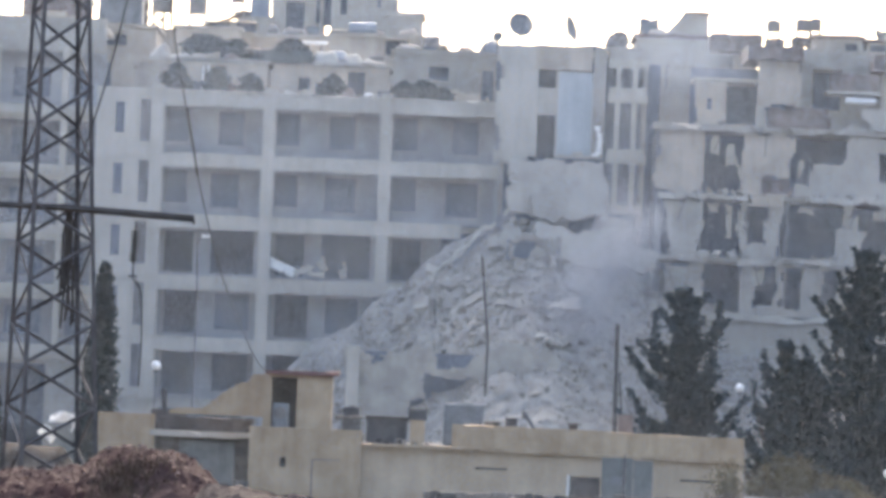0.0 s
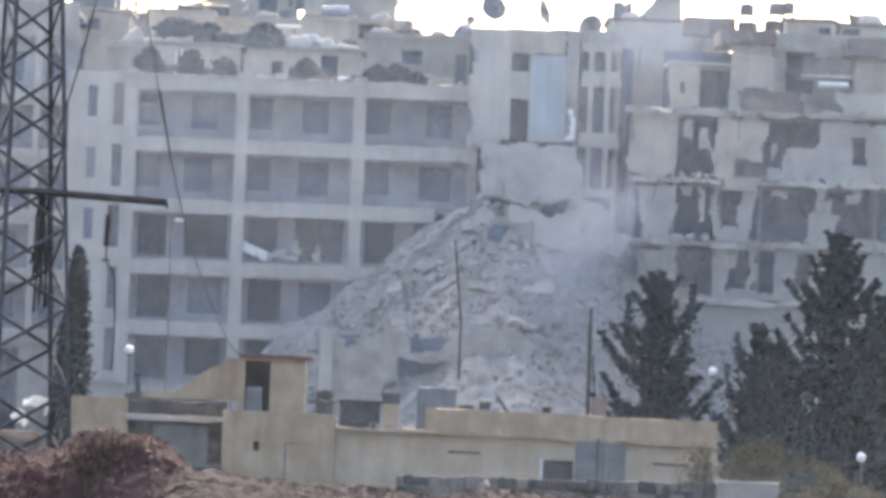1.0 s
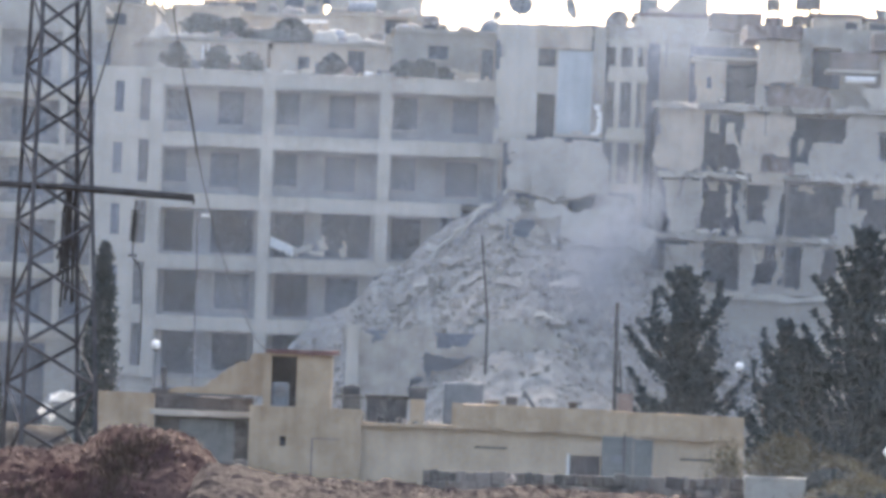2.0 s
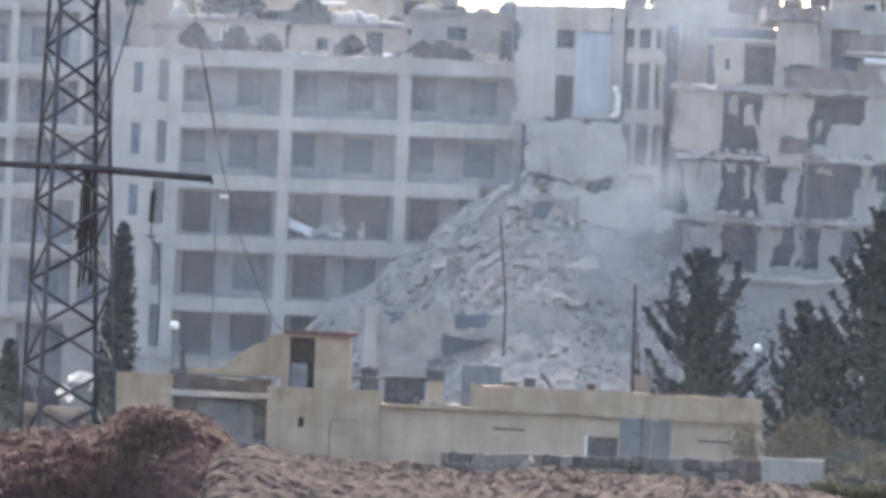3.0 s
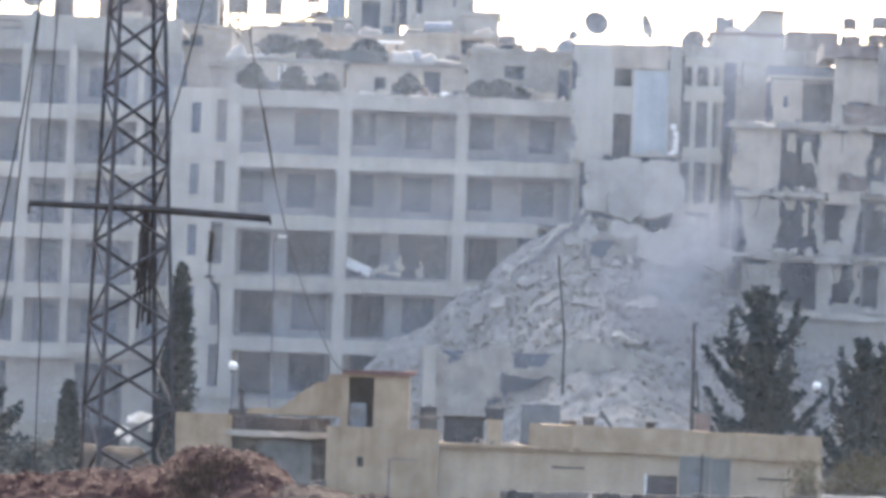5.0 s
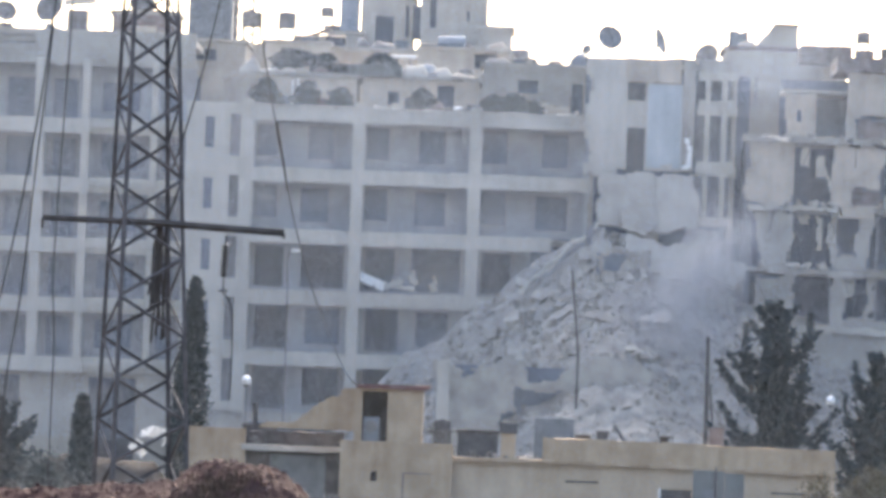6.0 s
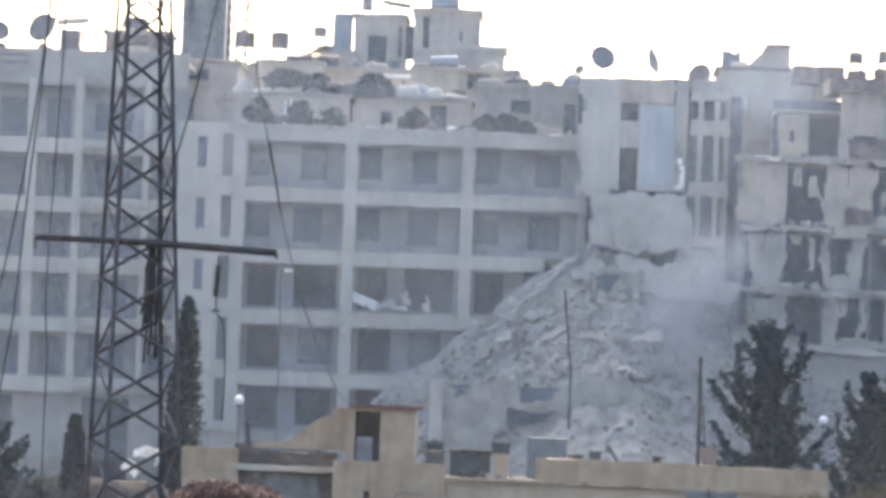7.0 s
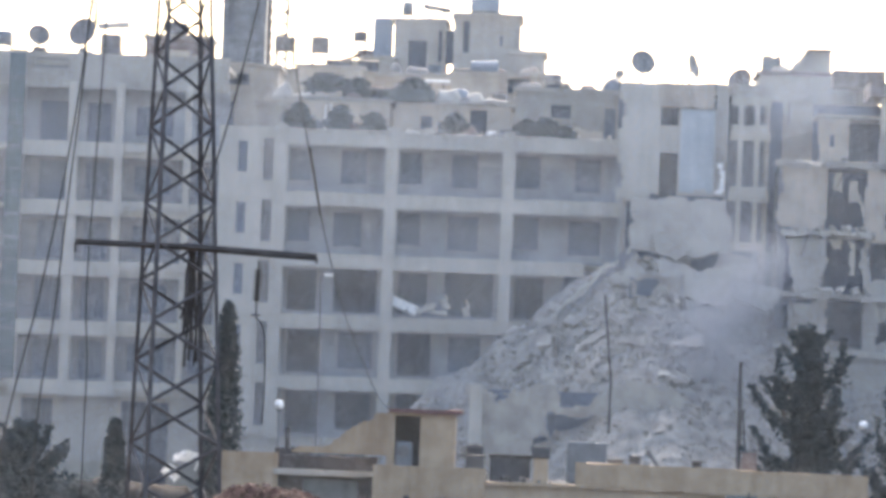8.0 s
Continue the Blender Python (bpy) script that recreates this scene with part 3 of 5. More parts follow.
    part("wall", ruin_wall(21.87, 25.61, 19.77, 21.72, t - 0.3, 0.22, cell=0.15, rag=0.1, seed=22), WARM, b)
    part("roof", worn_box(21.40, 25.56, t - 0.8, t + 4, 21.78, 22.64, 0.3, 0.12), ROOFBROWN, b)
    part("balcony_front", ruin_wall(16.12, 19.44, za, 19.78, y - 0.45, 0.12, cell=0.14, seed=21, rag=0.4, edge=(0.1, 0.3, 0, 0.15)), ROOFBROWN, b)
    part("balcony_front", ruin_wall(20.78, 25.66, za, 19.94, y - 0.4, 0.12, cell=0.14, seed=23, rag=0.4, edge=(0.4, 0, 0, 0.2)), CONCRETE, b)
    part("roof", box(17.87, x1, y + 2.6, y + 9, za + 3.2, za + 3.4), RENDER, b)
    part("rear_wall", box(12.41, x1, y + 5, y + 5.2, za, za + 3.2), ROOMSHADE, b)
    part("water_heater", spin([(0.0, -0.78), (0.16, -0.76), (0.16, 0.76), (0.0, 0.78)], 20.80, y - 0.1, 20.25, 16, tilt=Matrix.Rotation(radians(90), 4, "Y")), WHITE, b, "white cylinder")


ruined_block()
# ---- the rubble slope ----
PILE = ((-9.95, 3.5), (-6.25, 7.01), (-4.01, 8.51), (-0.67, 11.33), (1.85, 13.22), (3.26, 13.92), (5.00, 13.78),
        (7.92, 12.90), (11.15, 11.30), (13.53, 9.52), (17.91, 8.12), (25.11, 8.12))


def pile_height(x, y):
    crest = ramp_of(x, PILE)
    back = smooth_step(264, 258.5, y) if y > 258.5 else 1.0
    run = max(0.0, 258.5 - y)
    slope = crest - run * 0.55 - 0.35 * smooth_step(0, 3, run) * (1 + noise.noise((x * 0.4, y * 0.4, 1.0)))
    bumps = 0.55 * noise.noise((x * 0.45, y * 0.45, 7.0)) + 0.28 * noise.noise((x * 1.3, y * 1.3, 2.0)) + 0.13 * noise.noise((x * 3.1, y * 3.1, 4.0))
    return max(-0.3, (slope + bumps * smooth_step(0, 2, crest)) * back)


def rubble():
    x0, x1 = -9.66, 24.86
    b = thing("rubble_heap", "long slope of grey concrete rubble spilled from the collapsed block", "rubble", 2.90, 248, 0, kind="stuff")
    part("slope", height_sheet(x0, x1, 230, 264, 190, 130, pile_height), RUBBLEFINE, b)
    rng = random.Random(3)
    bm = bmesh.new()
    for n in range(5200):
        x, y = rng.uniform(x0, x1), rng.triangular(238, 259, 255)
        z = pile_height(x, y)
        if z > 1.0:
            lump(x, y, z + 0.03, 0.12 + 0.38 * rng.random() ** 3, rng, bm)
    tagged(part("small_debris", bm, RUBBLE, b), kind="stuff")
    shapes = [finish("block", lump(0, 0, 0, 1.0, rng), RUBBLE) for _ in range(8)]
    for n in range(260):
        x, y = rng.uniform(x0, x1), rng.triangular(243, 258.5, 254)
        z = pile_height(x, y)
        if z < 2:
            continue
        ob = new("block", shapes[n % 8])
        ob.parent = b
        s = 0.35 + 0.75 * rng.random() ** 2.5
        ob.matrix_basis = Matrix.LocRotScale(Vector((x, y, z + 0.05)) - base_of(b), Euler((rng.uniform(0, 6), rng.uniform(0, 6), rng.uniform(0, 6))), (s, s, s))


rubble()


def buried_wall():
    """Ground floor of the collapsed wing, half under the rubble."""
    x0, x1 = -4.65, 6.44
    b = thing("ruined_wall", "grey ground-floor wall with dark openings half buried in rubble", "wall", (x0 + x1) / 2, 245, 0)
    holes = [(-3.32, -2.58, 6.05, 6.45), (-0.11, 1.29, 5.95, 6.7),
             (-0.6, 2.2, 0.4, 5.5), (-1.4, 0.4, 0.4, 4.4)]
    part("wall", ruin_wall(x0, x1, 0, 7.3, 245, 0.3, holes, cell=0.12, rag=0.45, seed=41, edge=(0.4, 1.6, 0, 0.9)), RUBBLE, b)
    part("pier", worn_box(-4.43, -3.83, 244.7, 245.0, 0, 6.82, 0.2, 0.05, 3), CONCRETE, b)
    # Sheet coloured dark to shade the buried openings.
    part("backing", box(-3.6, 2.6, 246.2, 246.3, 0, 6.6), ROOMSHADE, b)


buried_wall()


def broken_slab(name, x, z, w, h, y, tip=0.0, lean=0.0, turn=0.0, material=CONCRETE, seed=0.0, thick=0.22, label="broken concrete floor slab hanging over the rubble"):
    bm = ruin_wall(-w / 2, w / 2, -h / 2, h / 2, 0, thick, cell=0.09, rag=0.45, seed=seed, edge=(0.25, 0.25, 0.25, 0.25))
    bmesh.ops.transform(bm, matrix=pose(x, y, z, tip, lean, turn), verts=bm.verts)
    return single(name, bm, material, label, "slab", group="hanging broken slabs")


broken_slab("broken_slab", 4.75, 15.35, 3.3, 3.0, 257.0, -12, 4, 8, RENDER, 1.0)
broken_slab("broken_slab", 6.85, 15.25, 2.9, 3.2, 257.15, -14, -5, -10, RENDER, 2.0)
broken_slab("broken_slab", 6.40, 12.35, 4.2, 2.0, 255.2, -24, 8, 6, RENDER, 3.0)
broken_slab("broken_slab", 4.12, 10.42, 3.1, 0.8, 253.6, -55, 2, 5, CONCRETE, 4.0)
broken_slab("broken_slab", 1.25, 12.20, 5.6, 0.42, 256.6, -15, -46, 0, CONCRETE, 5.0, label="long strip of floor slab slumped down the rubble")
# Strip in the dark wall colour paints the shadow between the slabs.
broken_slab("broken_slab", 1.75, 12.15, 5.0, 0.8, 257.0, -10, -47, 0, DARKWALL, 6.0, label="slumped floor slab coloured dark for the shade beneath")
broken_slab("broken_slab", 2.45, 12.55, 3.6, 0.5, 256.5, -10, -50, 0, RENDER, 16.0, label="long strip of floor slab slumped down the rubble")
broken_slab("broken_slab", 5.04, 14.00, 1.9, 1.2, 256.4, -20, 30, 10, RENDER, 7.0)
broken_slab("broken_slab", 8.52, 13.08, 2.6, 1.8, 256.0, -30, 14, -20, RUBBLE, 8.0)
broken_slab("broken_slab", 3.35, 12.75, 1.9, 1.1, 256.0, -25, -38, 10, RENDER, 9.0)
broken_slab("broken_slab", 9.6, 11.9, 2.4, 1.6, 254.8, -36, 22, -14, RUBBLE, 10.0)
# Wall piece added for the dark void; its backing colour paints the shade.
VOID = thing("void_wall", "broken wall piece with a dark-backed gap above the rubble", "wall", 4.4, 254.4, 9.5)
part("wall", ruin_wall(2.9, 6.2, 9.5, 13.0, 254.4, 0.2, [(3.45, 5.30, 10.85, 12.35)], cell=0.13, rag=0.4, seed=71, edge=(0.5, 0.5, 0, 0.5)), RUBBLE, VOID)
part("backing", box(3.2, 5.9, 254.9, 254.98, 10.4, 12.5), ROOMSHADE, VOID)
for n, (x, z) in enumerate(((6.29, 8.85), (-6.42, 10.59), (5.28, 4.25), (-3.21, 3.49))):
    broken_slab("broken_slab", x, z, (0.8, 1.4, 0.8, 0.7)[n], (0.9, 0.5, 0.5, 0.5)[n], (251.5, 259.0, 245.0, 245.0)[n], -20, 8, 15, CONCRETE, 20.0 + n, 0.12, "white broken wall panel lying on the rubble")

for n, (x, z, w, h, tip, lean) in enumerate(((1.32, 9.30, 1.9, 0.8, -45, -28), (3.44, 8.25, 1.4, 0.9, -50, 14), (6.07, 9.47, 1.7, 1.0, -48, -10), (-0.45, 8.10, 1.3, 0.6, -40, -35), (8.16, 10.69, 1.6, 1.0, -45, 20), (5.10, 6.91, 1.2, 0.7, -50, 6))):
    y = (252.2, 250.2, 251.2, 250.2, 252.2, 247.2)[n]
    broken_slab("broken_slab", x, pile_height(x, y) + 0.25, w, h, y, tip, lean, 8 * n - 20, (RENDER, RUBBLE, CONCRETE)[n % 3], 50.0 + n, 0.18, "slab of broken concrete lying on the rubble slope")

# ---- the low cream house ----
HY = 213.0


def house():
    x0, xm, x1 = -7.79, -3.07, 13.00
    b = thing("house", "low cream-painted house with a flat roof and a rooftop stair hut", "house", (x0 + x1) / 2, HY, 0)
    zl, zp, ze = 3.20, 3.65, 2.63
    # taller west part
    hole = (-6.49, -6.23, 1.54, 1.95)
    part("wall", wall(x0, xm, 0, zl, HY - 0.6, 0.3, [hole]), CREAMOLD, b, "stained cream wall")
    # Dark sheet for the shade inside the hole.
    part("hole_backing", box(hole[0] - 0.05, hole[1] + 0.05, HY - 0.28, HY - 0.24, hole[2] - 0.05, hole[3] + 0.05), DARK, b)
    part("door", box(-5.08, -4.06, HY - 0.625, HY - 0.602, 0, 1.88), CREAMOLD, b, "walled-up doorway")
    part("door_frame", box(-5.16, -5.08, HY - 0.65, HY - 0.602, 0, 1.92), ROOFBROWN, b)
    part("door_frame", box(-5.08, -3.97, HY - 0.65, HY - 0.602, 1.88, 1.94), ROOFBROWN, b)
    part("side_wall", box(x0, x0 + 0.3, HY - 0.3, HY + 7, 0, zl - 0.3), CREAMOLD, b)
    part("roof", box(x0 + 0.3, xm, HY - 0.3, HY + 7, zl - 0.5, zl - 0.25), BLOCK, b)
    # long east part
    holes = [(5.71, 7.00, 0.3, 1.63)]
    part("wall", wall(xm, x1, 0, ze, HY, 0.3, holes), CREAM, b, "smooth cream wall")
    # Dark panel paints the shade inside the window.
    part("window", box(holes[0][0], holes[0][1], HY + 0.2, HY + 0.24, 0.3, holes[0][3]), DARK, b, "dark panel closing the open window")
    part("window_frame", box(5.60, 5.71, HY - 0.05, HY + 0.1, 0.3, 1.68), WHITE, b)
    # the long roof edge has settled a little towards its east end
    def settled(bm):
        for v in bm.verts:
            v.co.z -= 0.0105 * max(0.0, v.co.x - 0.7)
        return bm
    part("parapet", settled(worn_box(0.69, x1 - 0.02, HY - 0.12, HY + 0.15, ze, zp - 0.02, 0.3, 0.05, 3.0)), CREAMOLD, b)
    part("parapet", worn_box(xm, 0.70, HY - 0.1, HY + 0.15, ze, 2.61, 0.4, 0.05, 4.0), CREAMOLD, b)
    part("eave", settled(worn_box(xm, x1 + 0.02, HY - 0.3, HY + 0.1, ze - 0.10, ze + 0.05, 0.3, 0.04, 5.0)), CREAMOLD, b)
    part("side_wall", box(x1 - 0.3, x1, HY + 0.3, HY + 7, 0, ze), CREAM, b)
    part("roof", box(xm, x1, HY + 0.15, HY + 7, ze - 0.1, ze + 0.05), BLOCK, b)
    part("rear_wall", box(x0, x1, HY + 7, HY + 7.3, 0, ze), CREAMOLD, b)
    for u0, u1, v in ((1.71, 3.06, 1.81), (10.34, 11.74, 1.64)):
        part("vent_slot", box(u0, u1, HY - 0.04, HY, v - 0.045, v + 0.045), BLOCK, b)
    # rooftop hut with an open doorway and a red-brown roof edge
    hx0, hx1, hd = -7.03, -4.46, -5.89
    ht = 5.43
    part("hut_wall", wall(hx0 - 0.25, hx1 + 0.05, zl - 0.25, ht, HY, 0.2, [(hx0 + 0.08, hd, zl, 5.29)]), CREAMOLD, b)
    part("hut_wall", box(hx0 - 0.25, hx0 - 0.05, HY + 0.2, HY + 2.4, zl - 0.25, ht), CREAMOLD, b)
    part("hut_wall", box(hx1 - 0.15, hx1 + 0.05, HY + 0.2, HY + 2.4, zl - 0.25, ht), CREAMOLD, b)
    # Rear wall darker than the other hut walls, to shade the doorway.
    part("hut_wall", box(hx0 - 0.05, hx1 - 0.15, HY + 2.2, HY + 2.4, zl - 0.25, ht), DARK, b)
    part("hut_roof", worn_box(hx0 - 0.2, hx1 + 0.28, HY - 0.25, HY + 2.5, ht - 0.02, ht + 0.15, 0.25, 0.04), REDTRIM, b, "dark red roof edge")
    part("broken_wall", ruin_wall(-11.32, hx0 - 0.25, 3.58, 5.38, HY + 1.2, 0.25, cell=0.09, rag=0.55, seed=31,
                                   keep=lambda x, z: z < 3.68 + (5.35 - 3.68) * (x - -10.72) / (-7.31 - -10.72)), CREAMOLD, b, "broken slanting gable wall")
    return zl, ze


ZL, ZE = house()
# ---- roofs above and behind ----
def dish(x, y, z, r, aim, foot, label="grey satellite dish on a roof mast", m=TANK):
    """A satellite dish; aim: degrees turned and tipped."""
    b = thing("satellite_dish", label, "satellite dish", x, y, foot, group="satellite dishes on the roofs")
    turn = Matrix.Rotation(radians(aim[0]), 4, "Z") @ Matrix.Rotation(radians(90 - aim[1]), 4, "X")
    prof = [(r * t, 0.32 * r * t * t) for t in (0.02, 0.3, 0.55, 0.8, 1.0)]
    prof += [(r, 0.32 * r + 0.03), (r * 0.97, 0.32 * r + 0.03)] + [(r * t, 0.32 * r * t * t + 0.03) for t in (0.8, 0.55, 0.3, 0.02)]
    part("bowl", spin(prof, x, y, z, 28, tilt=turn), m, b, smooth=True)
    tip = Vector((x, y, z)) + turn @ Vector((0, 0, r * 0.95))
    part("arm", rod([Vector((x, y, z)) + turn @ Vector((0, -r * 0.95, 0.3 * r)), tip], 0.025), STEEL, b)
    part("mast", rod([(x, y + 0.1, foot), (x, y + 0.1, z)], 0.045), STEEL, b)


def roof_tank(x, z, w, h, y, foot, m=TANK, label="grey metal water tank on a steel stand", round_=False, group="water tanks on the roofs"):
    b = thing("water_tank", label, "water tank", x, y, foot, group=group)
    if round_:
        part("tank", spin([(0, 0), (w / 2, 0.02), (w / 2, h - 0.1), (w / 3, h), (0, h + 0.02)], x, y, z, 18), m, b, smooth=True)
    else:
        part("tank", box(x - w / 2, x + w / 2, y - w / 2, y + w / 2, z, z + h, bevel=0.05), m, b)
        part("lid", box(x - w / 5, x + w / 5, y - w / 5, y + w / 5, z + h, z + h + 0.05), m, b)
    if z > foot + 0.1:
        for sx in (-1, 1):
            for sy in (-1, 1):
                part("leg", rod([(x + sx * w * 0.42, y + sy * w * 0.42, foot), (x + sx * w * 0.42, y + sy * w * 0.42, z)], 0.035, sides=5), STEEL, b)


def roof_plant(x, z, w, h, y, seed):
    rng = random.Random(seed)
    b = thing("potted_plant", "dusty dark potted shrub on a roof terrace", "potted plant", x, y, z, group="potted shrubs on the terrace")
    part("pot", spin([(0.2, 0), (0.28, 0.3), (0.24, 0.3), (0.2, 0.24)], x, y, z, 12), RUST, b)
    bm = bmesh.new()
    for n in range(330):
        a, t = rng.uniform(0, 6.28), rng.random()
        rr = (1 + 0.7 * noise.noise((seed * 3.1 + 1.4 * math.cos(a), t * 3, seed))) * w / 2 * (1 - t ** 2.5) ** 0.5 * rng.random() ** 0.35
        branch_clumps(bm, Vector((x + rr * math.cos(a), y + 0.5 * rr * math.sin(a), z + 0.2 + (h - 0.25) * t)), 0.06, rng, 5)
    part("foliage", bm, POTPLANT, b)


def branch_clumps(bm, p, size, rng, count, grow=1.0):
    for _ in range(count):
        c = p + Vector((rng.gauss(0, size), rng.gauss(0, size), rng.gauss(0, size * 0.7)))
        d = Vector((rng.uniform(-1, 1), rng.uniform(-1, 1), rng.uniform(-0.3, 1.0))).normalized()
        s = d.cross(Vector((rng.uniform(-1, 1), rng.uniform(-1, 1), rng.uniform(-1, 1)))).normalized()
        ln, wd = grow * rng.uniform(0.12, 0.26), grow * rng.uniform(0.035, 0.07)
        a = [bm.verts.new(c + q) for q in (-s * wd, s * wd, d * ln + s * wd * 0.5, d * ln - s * wd * 0.4)]
        bm.faces.new(a)


def roof_room(name, label, x0, x1, z0, z1, y, deep, m, holes=(), roofm=RENDER, over=0.15, seed=0.0, glazed=True):
    """A plain room on a roof or a house on the slope behind: four walls with openings and a slab roof."""
    b = thing(name, label, "building", (x0 + x1) / 2, y, z0, group="upper houses and roof rooms")
    part("wall", wall(x0, x1, z0, z1 - 0.22, y, 0.2, holes), m, b)
    part("side_wall", box(x0, x0 + 0.2, y + 0.2, y + deep, z0, z1), m, b)
    part("side_wall", box(x1 - 0.2, x1, y + 0.2, y + deep, z0, z1), m, b)
    part("rear_wall", box(x0, x1, y + deep, y + deep + 0.2, z0, z1), m, b)
    part("roof", worn_box(x0 - over, x1 + over, y - over, y + deep + 0.3, z1 - 0.22, z1, 0.4, 0.05, seed), roofm, b)
    for h in holes:
        # Sheet added behind each opening, coloured for its dark inside.
        part("opening_screen", box(h[0] - 0.1, h[1] + 0.1, y + 0.7, y + 0.75, h[2] - 0.1, h[3] + 0.1), GLASS if glazed else DARKWALL, b)
    return b


# roof terrace of the balcony block
PARA = thing("roof_parapet", "chipped pale concrete roof parapet with short posts", "parapet", COLS[1], FACE, ROOF)
for c in COLS:
    part("post", worn_box(c - 0.3, c + 0.3, FACE - 0.2, FACE + 0.2, ROOF, ROOF + 0.32, 0.3, 0.04, c), CONCRETE, PARA)
part("coping", worn_box(COLS[0] - 0.4, END, FACE - 0.14, FACE + 0.12, ROOF, ROOF + 0.1, 0.3, 0.06, 2.0), CONCRETE, PARA)
roof_room("roof_room", "low cream roof room behind the terrace", -16.02, -9.52, ROOF, 21.57, 264, 5, WARM,
          [(-14.54, -13.80, ROOF, ROOF + 1.5)], seed=1.0)
roof_room("roof_room", "low cream roof room behind the terrace", -9.23, -3.18, ROOF, 21.62, 264.4, 5, WARM,
          [(-5.33, -4.45, ROOF, ROOF + 1.6), (-7.90, -7.31, ROOF + 0.5, ROOF + 1.2)], seed=2.0)
roof_room("roof_room", "grey roof room beside the terrace", -2.98, 2.56, ROOF, 22.43, 263.6, 6, RENDER,
          [(1.68, 2.27, ROOF + 0.3, ROOF + 1.9), (-1.12, -0.09, ROOF + 1.3, ROOF + 2.0)], seed=3.0)
for n, (x, z, w, h) in enumerate(((-14.11, 19.74, 1.5, 1.5), (-12.00, 19.88, 1.3, 1.4), (-10.29, 19.76, 1.2, 1.1), (-6.04, 19.81, 1.2, 1.2), (-2.38, 19.74, 1.2, 1.0), (-1.35, 19.72, 1.4, 1.1), (-0.33, 19.73, 0.9, 0.7))):
    roof_plant(x, ROOF - 0.05, w, h, 261.6, n + 1)
for x, h in ((-12.53, 1.6), (-12.82, 1.5), (0.38, 0.8)):
    single("post", rod([(x, 262.6, ROOF - 0.05), (x, 262.6, ROOF + h)], 0.06), WHITE, "thin white terrace post", "post", group="terrace posts")
roof_tank(-4.16, ROOF - 0.1, 0.5, 0.5, 262, ROOF - 0.1, WHITE, "small white round water tank", True)
single("awning", worn_box(-9.89, -7.22, 264, 266.5, 21.47, 22.13, 0.3, 0.08, 4), POTPLANT, "dark sagging roof awning", "awning")

# second tier
roof_room("house", "pale house on the rise behind with a flat roof", -15.23, -11.73, 0, 24.28, 280, 8, CONCRETE, [(-14.38, -13.28, 22.53, 23.63)], seed=5)
roof_room("house", "buff house on the rise behind with a flat roof", -11.77, -6.74, 0, 24.06, 281, 8, WARM, [(-9.25, -8.47, 23.09, 23.88)], seed=6)
roof_room("house", "grey house on the rise behind with a flat roof", -6.74, -1.47, 0, 24.27, 281, 8, RENDER, [(-3.66, -2.41, 23.12, 23.94)], seed=7)
def heater(p, q, r, m, foot, label):
    b = thing("water_heater", label, "water heater", (p[0] + q[0]) / 2, p[1], foot, group="solar water heaters")
    part("drum", rod([p, q], r, sides=14), m, b)
    for f in (0.25, 0.75):
        c = Vector(p).lerp(Vector(q), f)
        part("leg", rod([(c.x, c.y, foot), (c.x, c.y, c.z)], 0.04, sides=5), STEEL, b)


heater((-5.73, 282, 24.60), (-4.22, 282, 24.66), 0.32, TANKBLUE, 24.27 - 0.05, "blue-grey drum of a solar water heater")
for x, z, w, h, n in ((-12.94, 21.91, 2.6, 1.0, 11), (-11.29, 22.18, 1.8, 0.8, 12), (-8.28, 22.44, 2.2, 0.8, 13)):
    roof_plant(x, 21.57 - 0.04 if n < 13 else 21.62 - 0.04, w, h + 0.3, 265.5, n)
heater((-7.87, 267, 22.76), (-6.52, 267, 22.78), 0.1, WHITE, 21.62 - 0.05, "thin white roof pipe on short legs")

# stair towers at the skyline
roof_room("stair_tower", "grey concrete stair tower on the skyline", -10.37, -7.42, 0, 27.80, 290, 6, RENDER, [(-7.82, -7.01, 25.33, 27.11), (-9.55, -8.48, 24.78, 26.50)], seed=8)
roof_room("stair_tower", "pale concrete stair tower on the skyline", -6.94, -3.15, 0, 28.14, 289, 6, RENDER, [(-6.41, -6.05, 25.83, 27.64), (-4.30, -4.14, 26.29, 26.87)], seed=9)
roof_room("roof_room", "low grey room stepping down from the stair tower", -3.57, -1.67, 0, 26.01, 288, 5, RENDER, seed=10)
roof_room("roof_room", "low grey room beside the stair tower", -12.14, -10.23, 0, 25.51, 289, 5, RENDER, seed=11)
roof_tank(-5.25, 28.40, 1.68, 0.95, 292, 28.14, TANKBLUE, "faded blue water tank on the stair tower")
roof_tank(-11.05, 25.58, 1.10, 2.19, 291, 25.51, TANKBLUE, "tall faded blue water tank")
roof_tank(-12.35, 26.37, 0.77, 0.58, 291, 25.41, ROOFTANK)
roof_tank(-11.99, 25.48, 1.16, 0.48, 292, 25.41, ROOFTANK, "dark low roof tank")
roof_tank(-14.40, 25.28, 0.99, 0.93, 286, 24.61, ROOFTANK)
roof_tank(-16.38, 25.30, 1.12, 0.86, 286, 24.25, ROOFTANK)
roof_tank(-9.72, 28.04, 0.65, 0.84, 292, 27.74, TANK, "small grey round water tank on a stand", True)
heater((-8.86, 292.6, 28.69), (-7.23, 292.6, 28.45), 0.17, TANK, 27.80 - 0.05, "tilted grey heater drum on a stair tower")
bm = height_sheet(-15.23, -11.87, 285.5, 288, 8, 2, lambda x, y: 24.33 + (25.40 - 24.33) * (x - -15.23) / (-11.87 - -15.23))
bmesh.ops.solidify(bm, geom=bm.faces[:], thickness=0.25)
single("lean_to_roof", bm, ROOFBROWN, "sloping brown lean-to roof", "roof")
